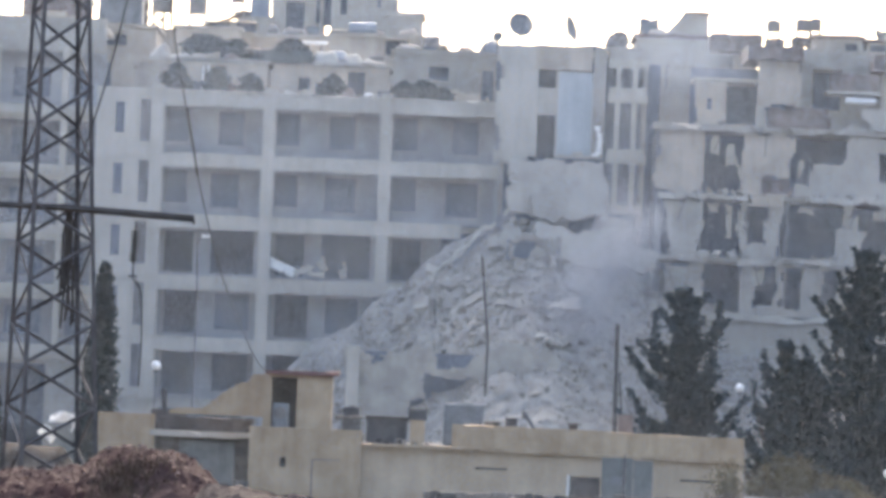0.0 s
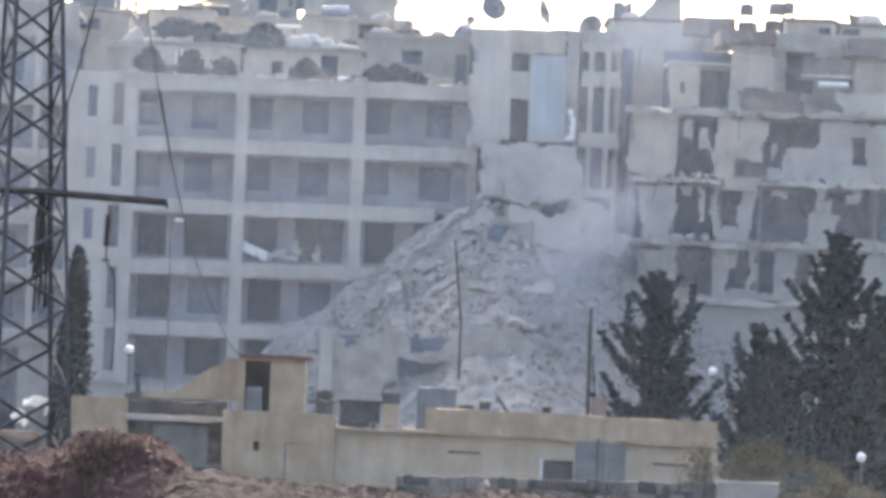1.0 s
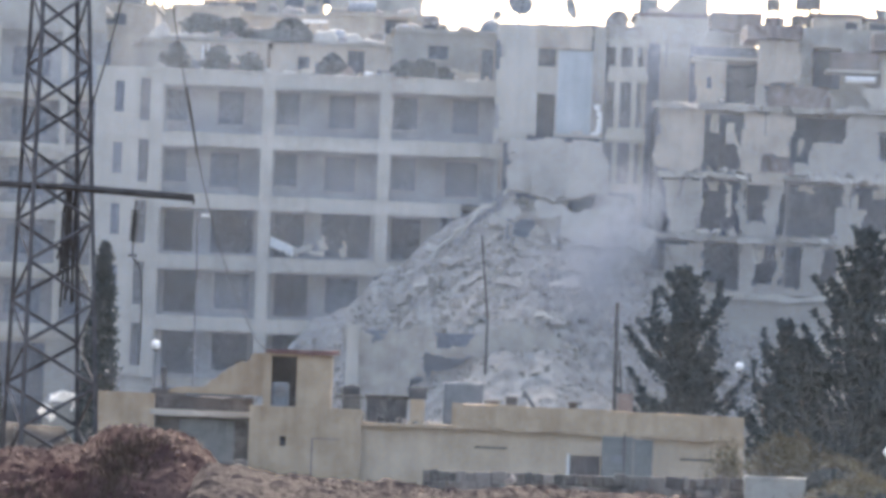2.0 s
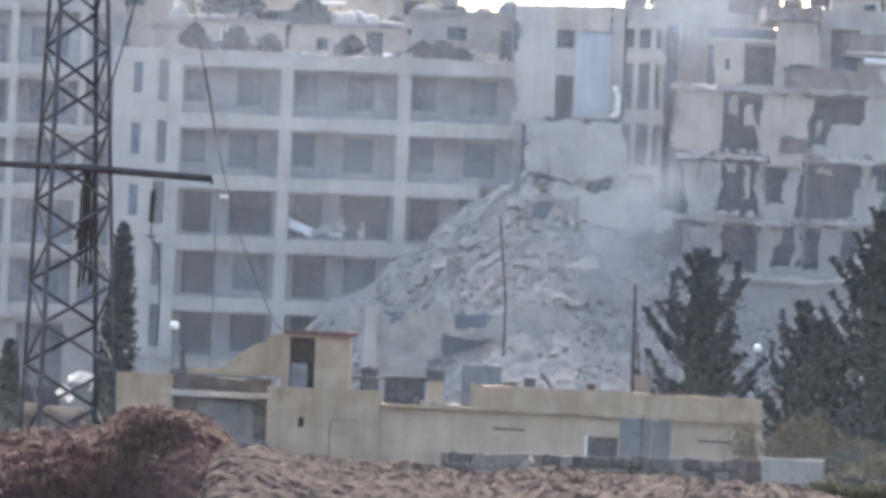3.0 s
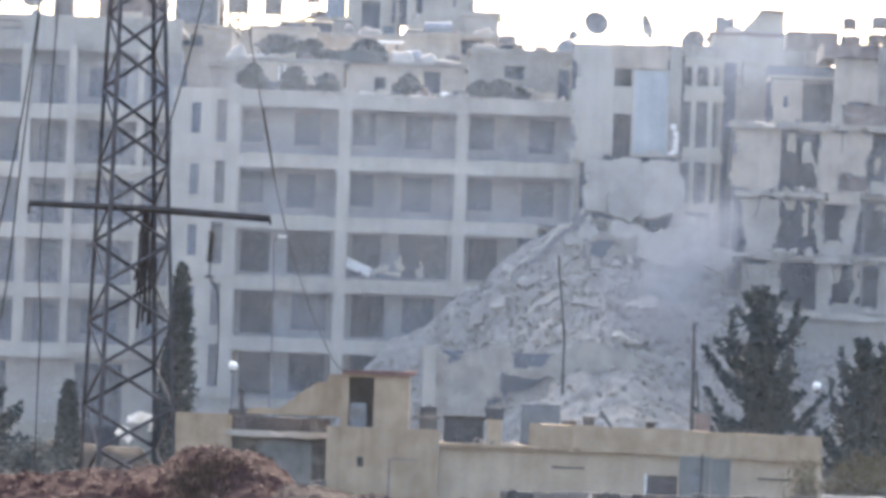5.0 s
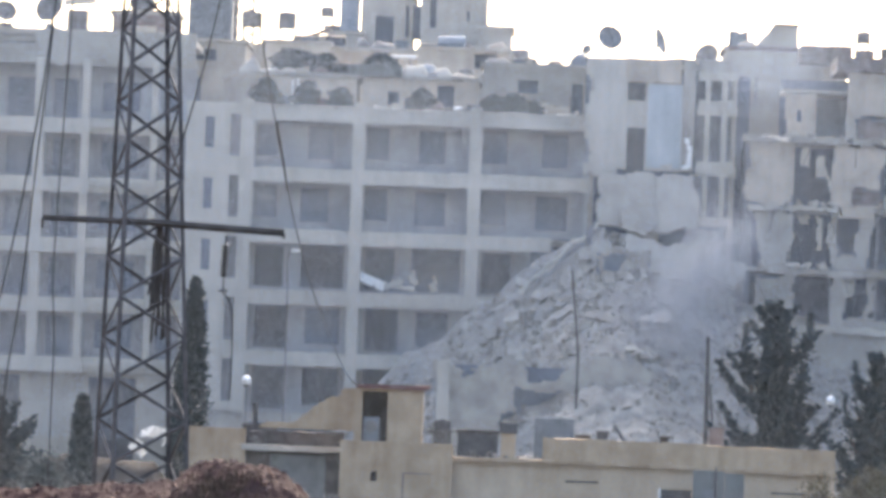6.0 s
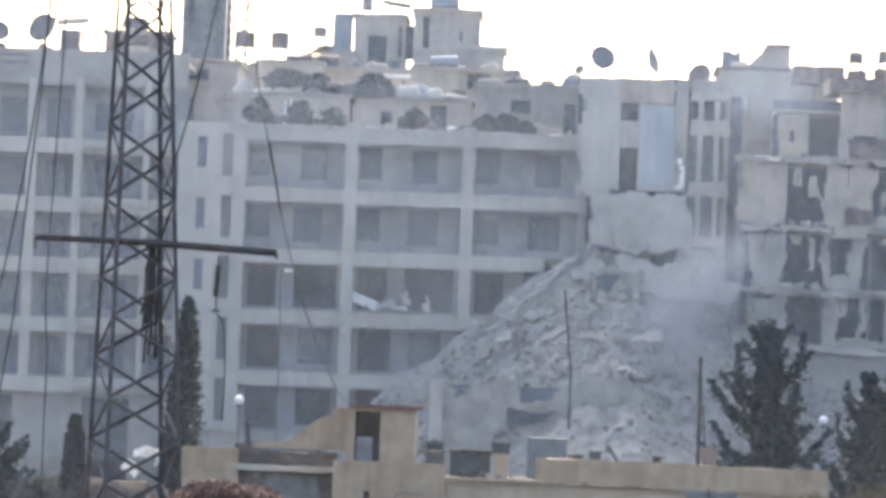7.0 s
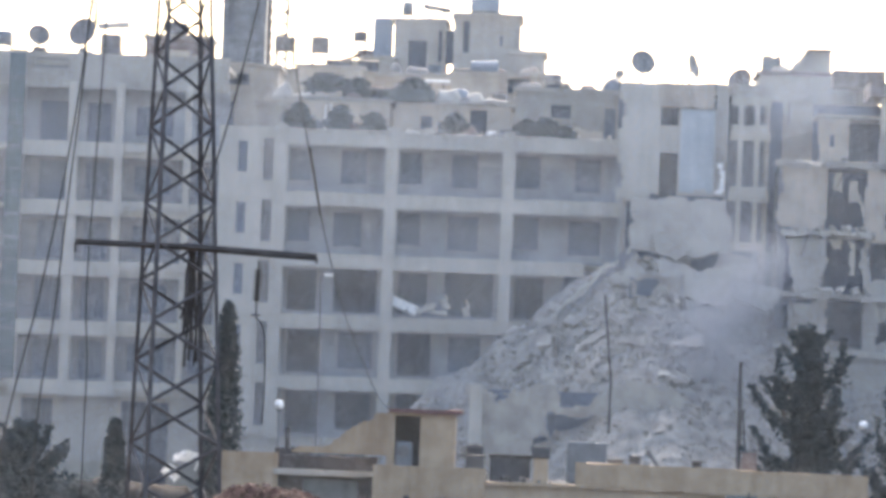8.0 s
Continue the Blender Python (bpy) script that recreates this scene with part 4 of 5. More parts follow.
roof_room("house", "grey house under the sloping roof", -17.44, -11.84, 0, 24.41, 286, 6, RENDER, seed=12)
roof_room("roof_room", "grey roof room under the sloping roof", -13.82, -11.90, 0, 25.06, 287, 4, RENDER, seed=25)
roof_room("tower_house", "blue-grey tower behind the pylon", -20.42, -17.90, 0, 30.59, 292, 6, TANK, [(-20.12, -19.70, 26.63, 28.92)], seed=13)
roof_room("house", "pale house between the apartment blocks", -19.54, -15.88, 0, 23.67, 272, 6, RENDER, [(-18.68, -17.46, 22.51, 23.12)], seed=14)
roof_room("roof_room", "grey roof room beside the stair wing", -16.40, -14.49, ROOF, 21.15, 263, 5, RENDER, seed=15)
mx0, mx1, mz0, mz1 = -17.46, -16.43, 24.36, 30.32
MAST = thing("antenna_mast", "thin lattice antenna mast on a roof", "mast", (mx0 + mx1) / 2, 288, mz0)
for u in (mx0, mx1):
    for v in (287.5, 288.5):
        part("leg", rod([(u, v, mz0), (u, v, mz1)], 0.06, sides=5), STEEL, MAST)
for k in range(9):
    za, zb = mz0 + (mz1 - mz0) * k / 9, mz0 + (mz1 - mz0) * (k + 1) / 9
    part("brace", rod([(mx0, 287.5, za), (mx1, 287.5, zb)], 0.042, sides=5), STEEL, MAST)
    part("brace", rod([(mx1, 288.5, za), (mx0, 288.5, zb)], 0.042, sides=5), STEEL, MAST)
    part("rung", rod([(mx0 - 0.1, 287.5, zb), (mx1 + 0.1, 287.5, zb)], 0.042, sides=5), STEEL, MAST)

# roof of the western block
WT = 23.54
dish(-28.39, 267, 24.36, 0.6, (20, 25), WT - 0.4, m=ROOFTANK)
dish(-25.94, 267, 24.60, 0.8, (-25, 20), WT - 0.4, m=ROOFTANK)
HEAT = thing("solar_heater", "pale solar water heater drum on a stand", "water heater", -24.55, 268.5, WT - 0.4)
part("drum", rod([(-25.39, 268.5, 25.11), (-23.71, 268.5, 25.27)], 0.18, sides=14), CONCRETE, HEAT)
for u in (-25.00, -24.07):
    part("leg", rod([(u, 268.5, WT - 0.4), (u, 268.5, 25.14)], 0.04), STEEL, HEAT)
part("panel", box(-25.20, -24.11, 268.2, 268.3, WT - 0.4, 24.72), ROOFTANK, HEAT)
for x, zt in ((-23.14, 27.48), (-22.72, 25.39)):
    AN = thing("aerial", "thin television aerial on a roof", "aerial", x, 268, WT - 0.4, group="roof aerials")
    part("pole", rod([(x, 268, WT - 0.4), (x, 268, zt)], 0.04, sides=5), STEEL, AN)
    for k in range(4):
        part("rod", rod([(x - 0.5 + 0.08 * k, 268, zt - 0.15 - 0.2 * k), (x + 0.5 - 0.08 * k, 268, zt - 0.12 - 0.2 * k)], 0.03, sides=4), STEEL, AN)
roof_room("roof_room", "brownish roof room on the western block", -22.94, -19.49, WT - 0.5, 24.92, 270, 4, ROOFBROWN, seed=16)
roof_tank(-21.48, 25.11, 1.2, 0.6, 272, 24.93, ROOFTANK, "dark low roof tank")
roof_tank(-30.41, 23.95, 0.9, 0.8, 269, WT - 0.4, TANK, "grey round roof tank", True)

# roofs of the torn block and beyond
RT = 22.60 - 0.2
dish(3.49, 261, 23.70, 0.66, (15, 20), RT)
dish(2.40, 261, 23.08, 0.27, (-20, 20), RT - 0.3)
dish(5.99, 262, 23.69, 0.68, (68, 15), RT)
dish(8.68, 262, 22.99, 0.68, (-30, 20), RT - 0.6, m=ROOFTANK)
roof_tank(7.30, RT, 1.3, 0.5, 263, RT, TANK, "low grey roof tank")
roof_tank(-1.04, 22.47, 0.95, 0.85, 266, 22.41, ROOFTANK, "dark domed roof tank", True)
for k in range(8):
    x = 4.38 + k * 0.26
    single("vent_pipe", rod([(x, 262.2 + 0.1 * (k % 3), RT - 0.05), (x, 262.2 + 0.1 * (k % 3), RT + 0.45 + 0.2 * (k % 3))], 0.03, sides=5), STEEL, "thin rusty roof pipe", "pipe", group="roof pipes")
roof_room("house", "grey house behind the torn block with a flat roof", 9.89, 13.86, 0, 24.18, 270, 6, RENDER, [(11.51, 12.86, 21.25, 22.60)], roofm=ROOFBROWN, seed=17)
roof_room("house", "low grey house wall beside the slanting roof", 13.74, 15.77, 0, 23.97, 272, 4, RENDER, seed=27)
SH = thing("slant_roofed_house", "blue-grey house top with a slanting roof", "building", 12.9, 269.9, 0, group="upper houses and roof rooms")
bm = bmesh.new()
front, rear = [[bm.verts.new((x, yy, z)) for x, z in ((11.37, 23.2), (13.69, 23.2), (13.65, 25.36), (12.42, 25.31), (11.37, 24.19))] for yy in (269.9, 275)]
bm.faces.new(front)
bm.faces.new(rear[::-1])
for i in range(5):
    bm.faces.new((front[i], front[(i + 1) % 5], rear[(i + 1) % 5], rear[i]))
part("wall", bm, RENDER, SH)
part("roof", worn_box(12.37, 13.73, 269.7, 275.2, 25.31, 25.43, 0.3, 0.03, 2), ROOFBROWN, SH)
part("foot", box(11.6, 13.6, 270.2, 274.8, 0, 23.2), RENDER, SH)
roof_room("house", "low grey house behind the ruined block", 14.97, 16.17, 0, 23.49, 268, 6, RENDER, seed=19)
single("roof_canopy", worn_box(13.61, 16.28, 265, 268, 23.48 - 0.35, 24.03, 0.4, 0.04, 6), ROOFBROWN, "thin brown roof canopy", "canopy")
roof_room("house", "grey house behind the ruined block with a brown roof edge", 19.04, 21.60, 0, 24.25, 266, 6, RENDER, [(20.71, 21.36, 23.18, 23.83)], ROOFBROWN, seed=20)
roof_room("house", "grey house behind the ruined block with a brown roof edge", 21.92, 27.71, 0, 24.18, 267, 6, RENDER, [(22.10, 22.99, 23.30, 23.89)], ROOFBROWN, seed=21)
RB = 22.96
roof_tank(16.46, 23.78, 0.69, 0.58, 259, RB, ROOFTANK)
roof_tank(16.60, 23.09, 0.98, 0.40, 260, RB, ROOFBROWN, "brown low roof tank")
roof_tank(17.99, 23.87, 0.78, 0.60, 259, 22.97, ROOFTANK)
roof_tank(18.67, 23.98, 0.58, 0.63, 260, 23.58, ROOFTANK)
roof_tank(17.96, 23.20, 0.92, 0.46, 260.5, 22.97, ROOFTANK)
roof_room("roof_room", "low brown roof room", 17.34, 18.78, 0, 22.98, 261, 4, ROOFBROWN, seed=22)

rng = random.Random(31)
for u, v, w, h, m, lab in ((-13.61, 21.57 - 0.1, 0.9, 1.0, ROOFTANK, "dull metal water tank among roof plants"), (-10.01, 21.57 - 0.1, 0.7, 0.8, TANK, "grey metal water tank among roof plants"),
                          (-5.97, 21.62 - 0.1, 0.9, 0.9, TANKBLUE, "faded blue water tank among roof plants"), (-3.87, 21.62 - 0.1, 0.8, 0.7, ROOFTANK, "dull metal water tank among roof plants"),
                          (0.75, 22.43 - 0.1, 0.7, 0.35, ROOFTANK, "low dull roof tank")):
    roof_tank(u, v, w, h, 267.5, v, m, lab, rng.random() < 0.5)
for n in range(16):
    x = rng.uniform(-13.84, 1.96)
    single("terrace_clutter", lump(x, 262.8, ROOF + 0.16, rng.uniform(0.4, 0.7), rng), rng.choice((WARM, RENDER, ROOFTANK)), "broken block lying on the roof terrace", "debris", group="broken blocks on the terrace")
def roof_clutter(x, y, z, w, h, kind, seed):
    """Small makeshift things on a flat roof: a stub of wall, a sheet lean-to, a crate, a covered heap."""
    m = (WARM, RENDER, ROOFTANK, ROOFBROWN, CONCRETE, TANK)[seed % 6]
    if kind == 0:
        single("wall_stub", ruin_wall(x - w / 2, x + w / 2, z, z + h, y, 0.18, cell=0.1, rag=0.25, seed=seed, edge=(0.05, 0.15, 0, 0.2)), m, "chipped stub of wall on a flat roof", "wall", group="stubs of wall on the roofs")
    elif kind == 1:
        b = thing("lean_to", "small lean-to of dull sheet on posts", "shelter", x, y, z, group="lean-tos on the roofs")
        bm = height_sheet(x - w / 2, x + w / 2, y - 0.6, y + 0.6, 8, 4, lambda u, v: z + h * (0.8 + 0.15 * (v - y)) + 0.05 * noise.noise((u * 2, v * 2, seed)))
        bmesh.ops.solidify(bm, geom=bm.faces[:], thickness=0.05)
        part("sheet", bm, m, b)
        part("back", box(x - w / 2 + 0.05, x + w / 2 - 0.05, y + 0.5, y + 0.55, z, z + h * 0.75), ROOMSHADE, b)
        for sx in (-1, 1):
            part("post", rod([(x + sx * w * 0.45, y - 0.5, z), (x + sx * w * 0.45, y - 0.5, z + h * 0.72)], 0.04, sides=5), STEEL, b)
    else:
        bm = height_sheet(x - w / 2, x + w / 2, y - 0.5, y + 0.5, 12, 6, lambda u, v: z + max(0.0, (1 - (2 * (u - x) / w) ** 4) * (1 - (2 * (v - y)) ** 4)) * h * (0.75 + 0.4 * noise.noise((u * 1.7, v * 1.7, seed))))
        single("cloth_cover", bm, m, "dusty cloth cover sagging on a flat roof", "cover", group="cloth covers on the roofs", smooth=True)


rng = random.Random(77)
for level, y, xs, count in ((ROOF - 0.04, 262.2, (-13.6, 2.2), 17), (21.55, 265.2, (-15.4, -3.6), 13), (22.40, 264.6, (-2.6, 2.3), 5), (24.02, 282.5, (-14.6, -1.9), 10), (24.15, 270.8, (10.1, 11.4), 2), (24.15, 268.6, (22.2, 26.8), 4), (WT - 0.42, 267.4, (-30.2, -19.0), 9)):
    for n in range(count):
        x = xs[0] + (xs[1] - xs[0]) * (n + rng.uniform(0.2, 0.8)) / count
        roof_clutter(x, y + rng.uniform(-0.3, 0.3), level, rng.uniform(0.6, 1.5), rng.uniform(0.35, 0.95), rng.randrange(3), rng.randrange(600))
# ---- on and round the cream house ----
RO = ZE + 0.05
AC = thing("air_conditioner", "dusty white air-conditioner unit beside the hut door", "air conditioner", -6.38, 212.6, ZL - 0.25)
part("casing", box(-6.85, -6.19, 212.5, 212.9, ZL - 0.25, 4.20, bevel=0.02), TANK, AC)
part("fan_grille", spin([(0.24, 0), (0.26, 0.02), (0.22, 0.03), (0.05, 0.03)], -6.53, 212.49, 3.82, 18, tilt=Matrix.Rotation(radians(90), 4, "X")), ROOFTANK, AC)
TR = thing("trough", "dark rusty metal trough on the roof", "trough", -2.08, 215, RO)
part("body", worn_box(-2.92, -1.22, 214.6, 215.6, RO, 3.76, 0.3, 0.04, 2), TANKDARK, TR)
part("rim", worn_box(-2.99, -1.15, 214.5, 214.6, 3.67, 3.81, 0.3, 0.02, 3), RUST, TR)
CH = thing("chimney", "square block chimney with a dark top", "chimney", -0.80, 214.2, RO)
part("shaft", box(-1.08, -0.46, 213.9, 214.5, RO, 3.71, bevel=0.02), CREAMOLD, CH)
part("cap", box(-1.15, -0.39, 213.8, 214.6, 3.71, 4.18, bevel=0.02), TANKDARK, CH)
roof_tank(1.17, RO, 1.68, 4.46 - RO, 216, RO, TANK, "large grey metal water tank on the roof")
roof_tank(-3.59, 3.72, 0.72, 0.43, 215, RO, TANKDARK, "dark box tank on the roof")
single("black_pipe", rod([(-4.22, 213.5, 3.69), (-3.08, 213.5, 3.71)], 0.05), CABLE, "black pipe lying across the roof edge", "pipe")
single("pipe_block", box(-3.94, -3.18, 213.3, 213.8, ZL - 0.3, 3.67), BLOCK, "grey block under a roof pipe", "block")
rng = random.Random(21)
for n in range(10):
    x = rng.uniform(-2.72, -0.12)
    s = rng.uniform(0.12, 0.4)
    single("roof_debris", lump(x, rng.uniform(213.3, 215), RO + s * 0.2, s, rng), rng.choice((BLOCK, STONE, TANKDARK)), "broken block lying on the roof", "debris", group="broken blocks on the roof")
for u, v0, v1, w, m, lab in ((3.20, 0, 3.98, 0.57, TANKDARK, "dark low roof vent"), (5.81, 0, 3.84, 0.43, RUST, "small rusty roof vent"), (2.38, 0, 3.78, 0.72, BLOCK, "grey block on the roof")):
    V = thing("roof_vent", lab, "vent", u, 214.5, RO, group="roof vents")
    part("shaft", box(u - w / 2.4, u + w / 2.4, 214.2, 214.8, RO, v1 - 0.06), m, V)
    part("cap", box(u - w / 2, u + w / 2, 214.1, 214.9, v1 - 0.06, v1, bevel=0.015), m, V)
single("plank", rod([(4.22, 214.3, 3.47), (3.72, 214.8, 4.21)], 0.07, sides=4), TANKDARK, "dark plank leaning on the roof edge", "plank")
single("pier", worn_box(7.70, 8.32, 214, 214.7, RO, 4.29, 0.2, 0.06, 5), ROOFBROWN, "stub of a broken brown pier on the roof", "pier")

# metal gate leaf and pole against the wall
GT = thing("metal_gate", "blue-grey sheet metal gate leaning at the house wall", "gate", 8.11, 211.5, 0)
gx0, gx1, gz = 7.00, 9.14, 2.51
for k in range(2):
    a = gx0 + (gx1 - gx0) * (0, 0.62)[k]
    c = gx0 + (gx1 - gx0) * (0.61, 1)[k]
    part("leaf", box(a, c, 211.4 + 0.1 * k, 211.46 + 0.1 * k, 0, gz - 0.08 * k, bevel=0.01), GATE, GT)
for k in range(4):
    part("rib", box(gx0 + 0.05, gx1 - 0.05, 211.36, 211.398, 0.5 + 0.62 * k, 0.54 + 0.62 * k), GATE, GT)
part("patch", box(gx0 + 0.35, gx0 + 1.0, 211.37, 211.396, gz - 1.1, gz - 0.75), TANK, GT)
part("pole", rod([(gx0 + 0.95, 211.3, 0), (gx0 + 0.93, 211.3, gz + 0.15)], 0.04), STEEL, GT)

# boundary wall of rough blocks, and a whitewashed end
BW = thing("boundary_wall", "low boundary wall of dark and pale rough blocks", "wall", 5.51, 190, 0)
bx0, bx1 = -0.38, 11.64
part("core", box(bx0, bx1, 190.1, 190.35, -0.3, 1.30), BLOCK, BW)
rng = random.Random(14)
blocks = [finish("stone_block", box(-0.5, 0.5, -0.5, 0.5, -0.5, 0.5, bevel=0.09), m) for m in (BLOCK, WALLBLOCK, BLOCK, WALLBLOCK, STAINED, WALLBLOCK)]
for row in range(2):
    x = bx0
    while x < bx1 - 0.1:
        w = rng.uniform(0.22, 0.7)
        t = (x - bx0) / (bx1 - bx0)
        top = 1.37 + (1.51 - 1.37) * t
        ob = new("stone_block", rng.choice(blocks))
        ob.parent = BW
        h = 0.46 + rng.uniform(-0.1, 0.06)
        ob.matrix_basis = Matrix.LocRotScale(Vector((x + w / 2, 190.05 + rng.uniform(-0.05, 0.04), top - 0.22 - 0.45 * row + rng.uniform(-0.06, 0.03))) - base_of(BW), Euler((0, rng.uniform(-0.1, 0.1), 0)), (w - 0.02, 0.32, h))
        x += w
WW = thing("white_wall", "low whitewashed block wall beside the boundary wall", "wall", 12.76, 189.5, 0)
part("body", worn_box(11.66, 13.92, 189.3, 189.6, -0.3, 1.56, 0.4, 0.03, 9), RENDER, WW)
part("coping", worn_box(11.62, 13.96, 189.25, 189.65, 1.56, 1.63, 0.4, 0.02, 7), CONCRETE, WW)
single("boulder", lump(2.89, 188.5, 1.12, 0.55, random.Random(4)), STONE, "pale boulder against the boundary wall", "stone")

# low farm building to the west
FH = thing("outbuilding", "low old outbuilding with a stained flat roof edge", "building", -11.15, 217, 0)
part("wall", wall(-14.40, -11.99, 0, 3.50, 216, 0.3), CREAMOLD, FH, "old cream wall")
part("wall", wall(-11.97, -7.93, 0, 2.78, 216.3, 0.3, [(-10.91, -8.55, 0.2, 2.44)]), BLOCK, FH)
part("panel", box(-10.87, -8.58, 216.42, 216.46, 0.2, 2.44), GATE, FH, "blue-grey sheet door")
part("roof_edge", worn_box(-12.15, -7.91, 215.6, 220, 2.60, 2.84, 0.4, 0.05, 2), CONCRETE, FH)
part("parapet", worn_box(-12.17, -7.78, 216.4, 216.8, 2.81, 3.44, 0.4, 0.08, 5), STAINED, FH, "dark stained parapet")
part("parapet", worn_box(-12.19, -10.69, 216.9, 217.2, 3.28, 3.72, 0.4, 0.04, 6), STAINED, FH)
part("roof", box(-14.40, -7.95, 216.8, 221, 2.62 - 0.3, 2.62), BLOCK, FH)
part("flue", rod([(-11.64, 217.05, 3.64), (-11.70, 217.05, 4.60)], 0.12, sides=10), TANKDARK, FH, "dark stove flue")
DR = thing("oil_drum", "dark rusty oil drum beside the house corner", "drum", -8.03, 212, 0)
part("body", spin([(0.3, 0), (0.3, 0.3), (0.31, 0.32), (0.3, 0.34), (0.3, 0.88), (0.28, 0.9), (0, 0.9)], -8.03, 212, 0.0, 18), TANKDARK, DR, smooth=False)
part("stand", box(-8.03 - 0.35, -8.03 + 0.35, 211.65, 212.35, -0.1, 0.0), BLOCK, DR)


def tall_pole(x0, z0, x1, z1, y, r, label, bend=0.0):
    b = thing("utility_pole", label, "pole", x0, y, 0, group="utility poles")
    dx = (x1 - x0) / max(0.1, z1 - z0)
    pts = [(x0 - dx * z0, y, 0), (x0, y, z0), ((x0 + x1) / 2 + bend, y, (z0 + z1) / 2), (x1, y, z1)]
    part("pole", rod(pts, r, sides=8, taper=0.75), WOOD, b)
    return b


P1 = tall_pole(2.31, 3.48, 1.89, 11.33, 243, 0.075, "thin grey pole bent in the middle", 0.22)
P2 = tall_pole(8.46, 3.76, 8.41, 8.34, 240, 0.12, "grey wooden utility pole")
part("strut", rod([(9.13, 240, 0), (8.59, 240, 6.04)], 0.05), WOOD, P2)


def street_lamp(x, z, y, label):
    b = thing("street_lamp", label, "street lamp", x, y, 0, group="globe street lamps")
    part("post", rod([(x, y, 0), (x, y, z - 0.2)], 0.035, sides=8, taper=0.7), TANK, b)
    part("globe", spin([(0.08, -0.2), (0.17, -0.14), (0.21, 0), (0.17, 0.13), (0.09, 0.19), (0, 0.21)], x, y, z, 18), GLOBE, b, smooth=True)
    part("collar", spin([(0.1, -0.3), (0.12, -0.22), (0.0, -0.2)], x, y, z, 12), STEEL, b)


street_lamp(-12.58, 5.53, 226, "white globe street lamp on a thin post")
street_lamp(13.84, 5.58, 232, "white globe street lamp on a thin post")
street_lamp(19.89, 2.12, 222, "small white globe street lamp under the trees")
SL = thing("street_lamp", "pale curved street lamp in front of the balconies", "street lamp", -12.04, 250, 0, group="curved street lamps")
part("post", rod([(-12.06, 250, 0), (-12.04, 250, 8.77), (-12.13, 250, 11.56), (-12.00, 250, 11.93), (-11.72, 250, 11.94)], 0.045, sides=8), ROOFTANK, SL)
part("head", box(-11.94, -11.50, 249.9, 250.1, 11.85, 12.02, bevel=0.02), WHITE, SL)

# white sheets and scrap round the pylon's far side
for n, (x, z, w) in enumerate(((-16.58, 3.08, 1.3), (-15.80, 2.62, 0.8), (-17.26, 2.34, 0.8))):
    bm = height_sheet(-w / 2, w / 2, -0.3, 0.3, 14, 8, lambda a, c: 0.35 * noise.noise((a * 2 + n, c * 2, 1)) - 0.5 * a * a)
    bmesh.ops.solidify(bm, geom=bm.faces[:], thickness=0.02)
    bmesh.ops.transform(bm, matrix=pose(x, 226, z, 60, 20 * n, 0), verts=bm.verts)
    single("tarpaulin", bm, WHITE, "crumpled white tarpaulin over a scrap heap", "tarpaulin", group="white tarpaulins")
hx0, hx1, hz = -21.77 - 1, -16.48 + 1, 1.76
bm = height_sheet(hx0, hx1, 224, 229, 50, 24, lambda x, y: max(-0.2, (hz + 0.25 * noise.noise((x, y, 2)) + 0.35 * noise.noise((x * 0.4, y * 0.5, 9))) * (1 - ((y - 226.5) / 2.5) ** 2) * smooth_step(hx0, hx0 + 1.2, x) * (1 - smooth_step(hx1 - 1.2, hx1, x))))
single("spoil_bank", bm, EARTH, "bank of grey earth and scrap beside the pylon", "earth bank")
# ---- lattice pylon ----
PY = 120.0


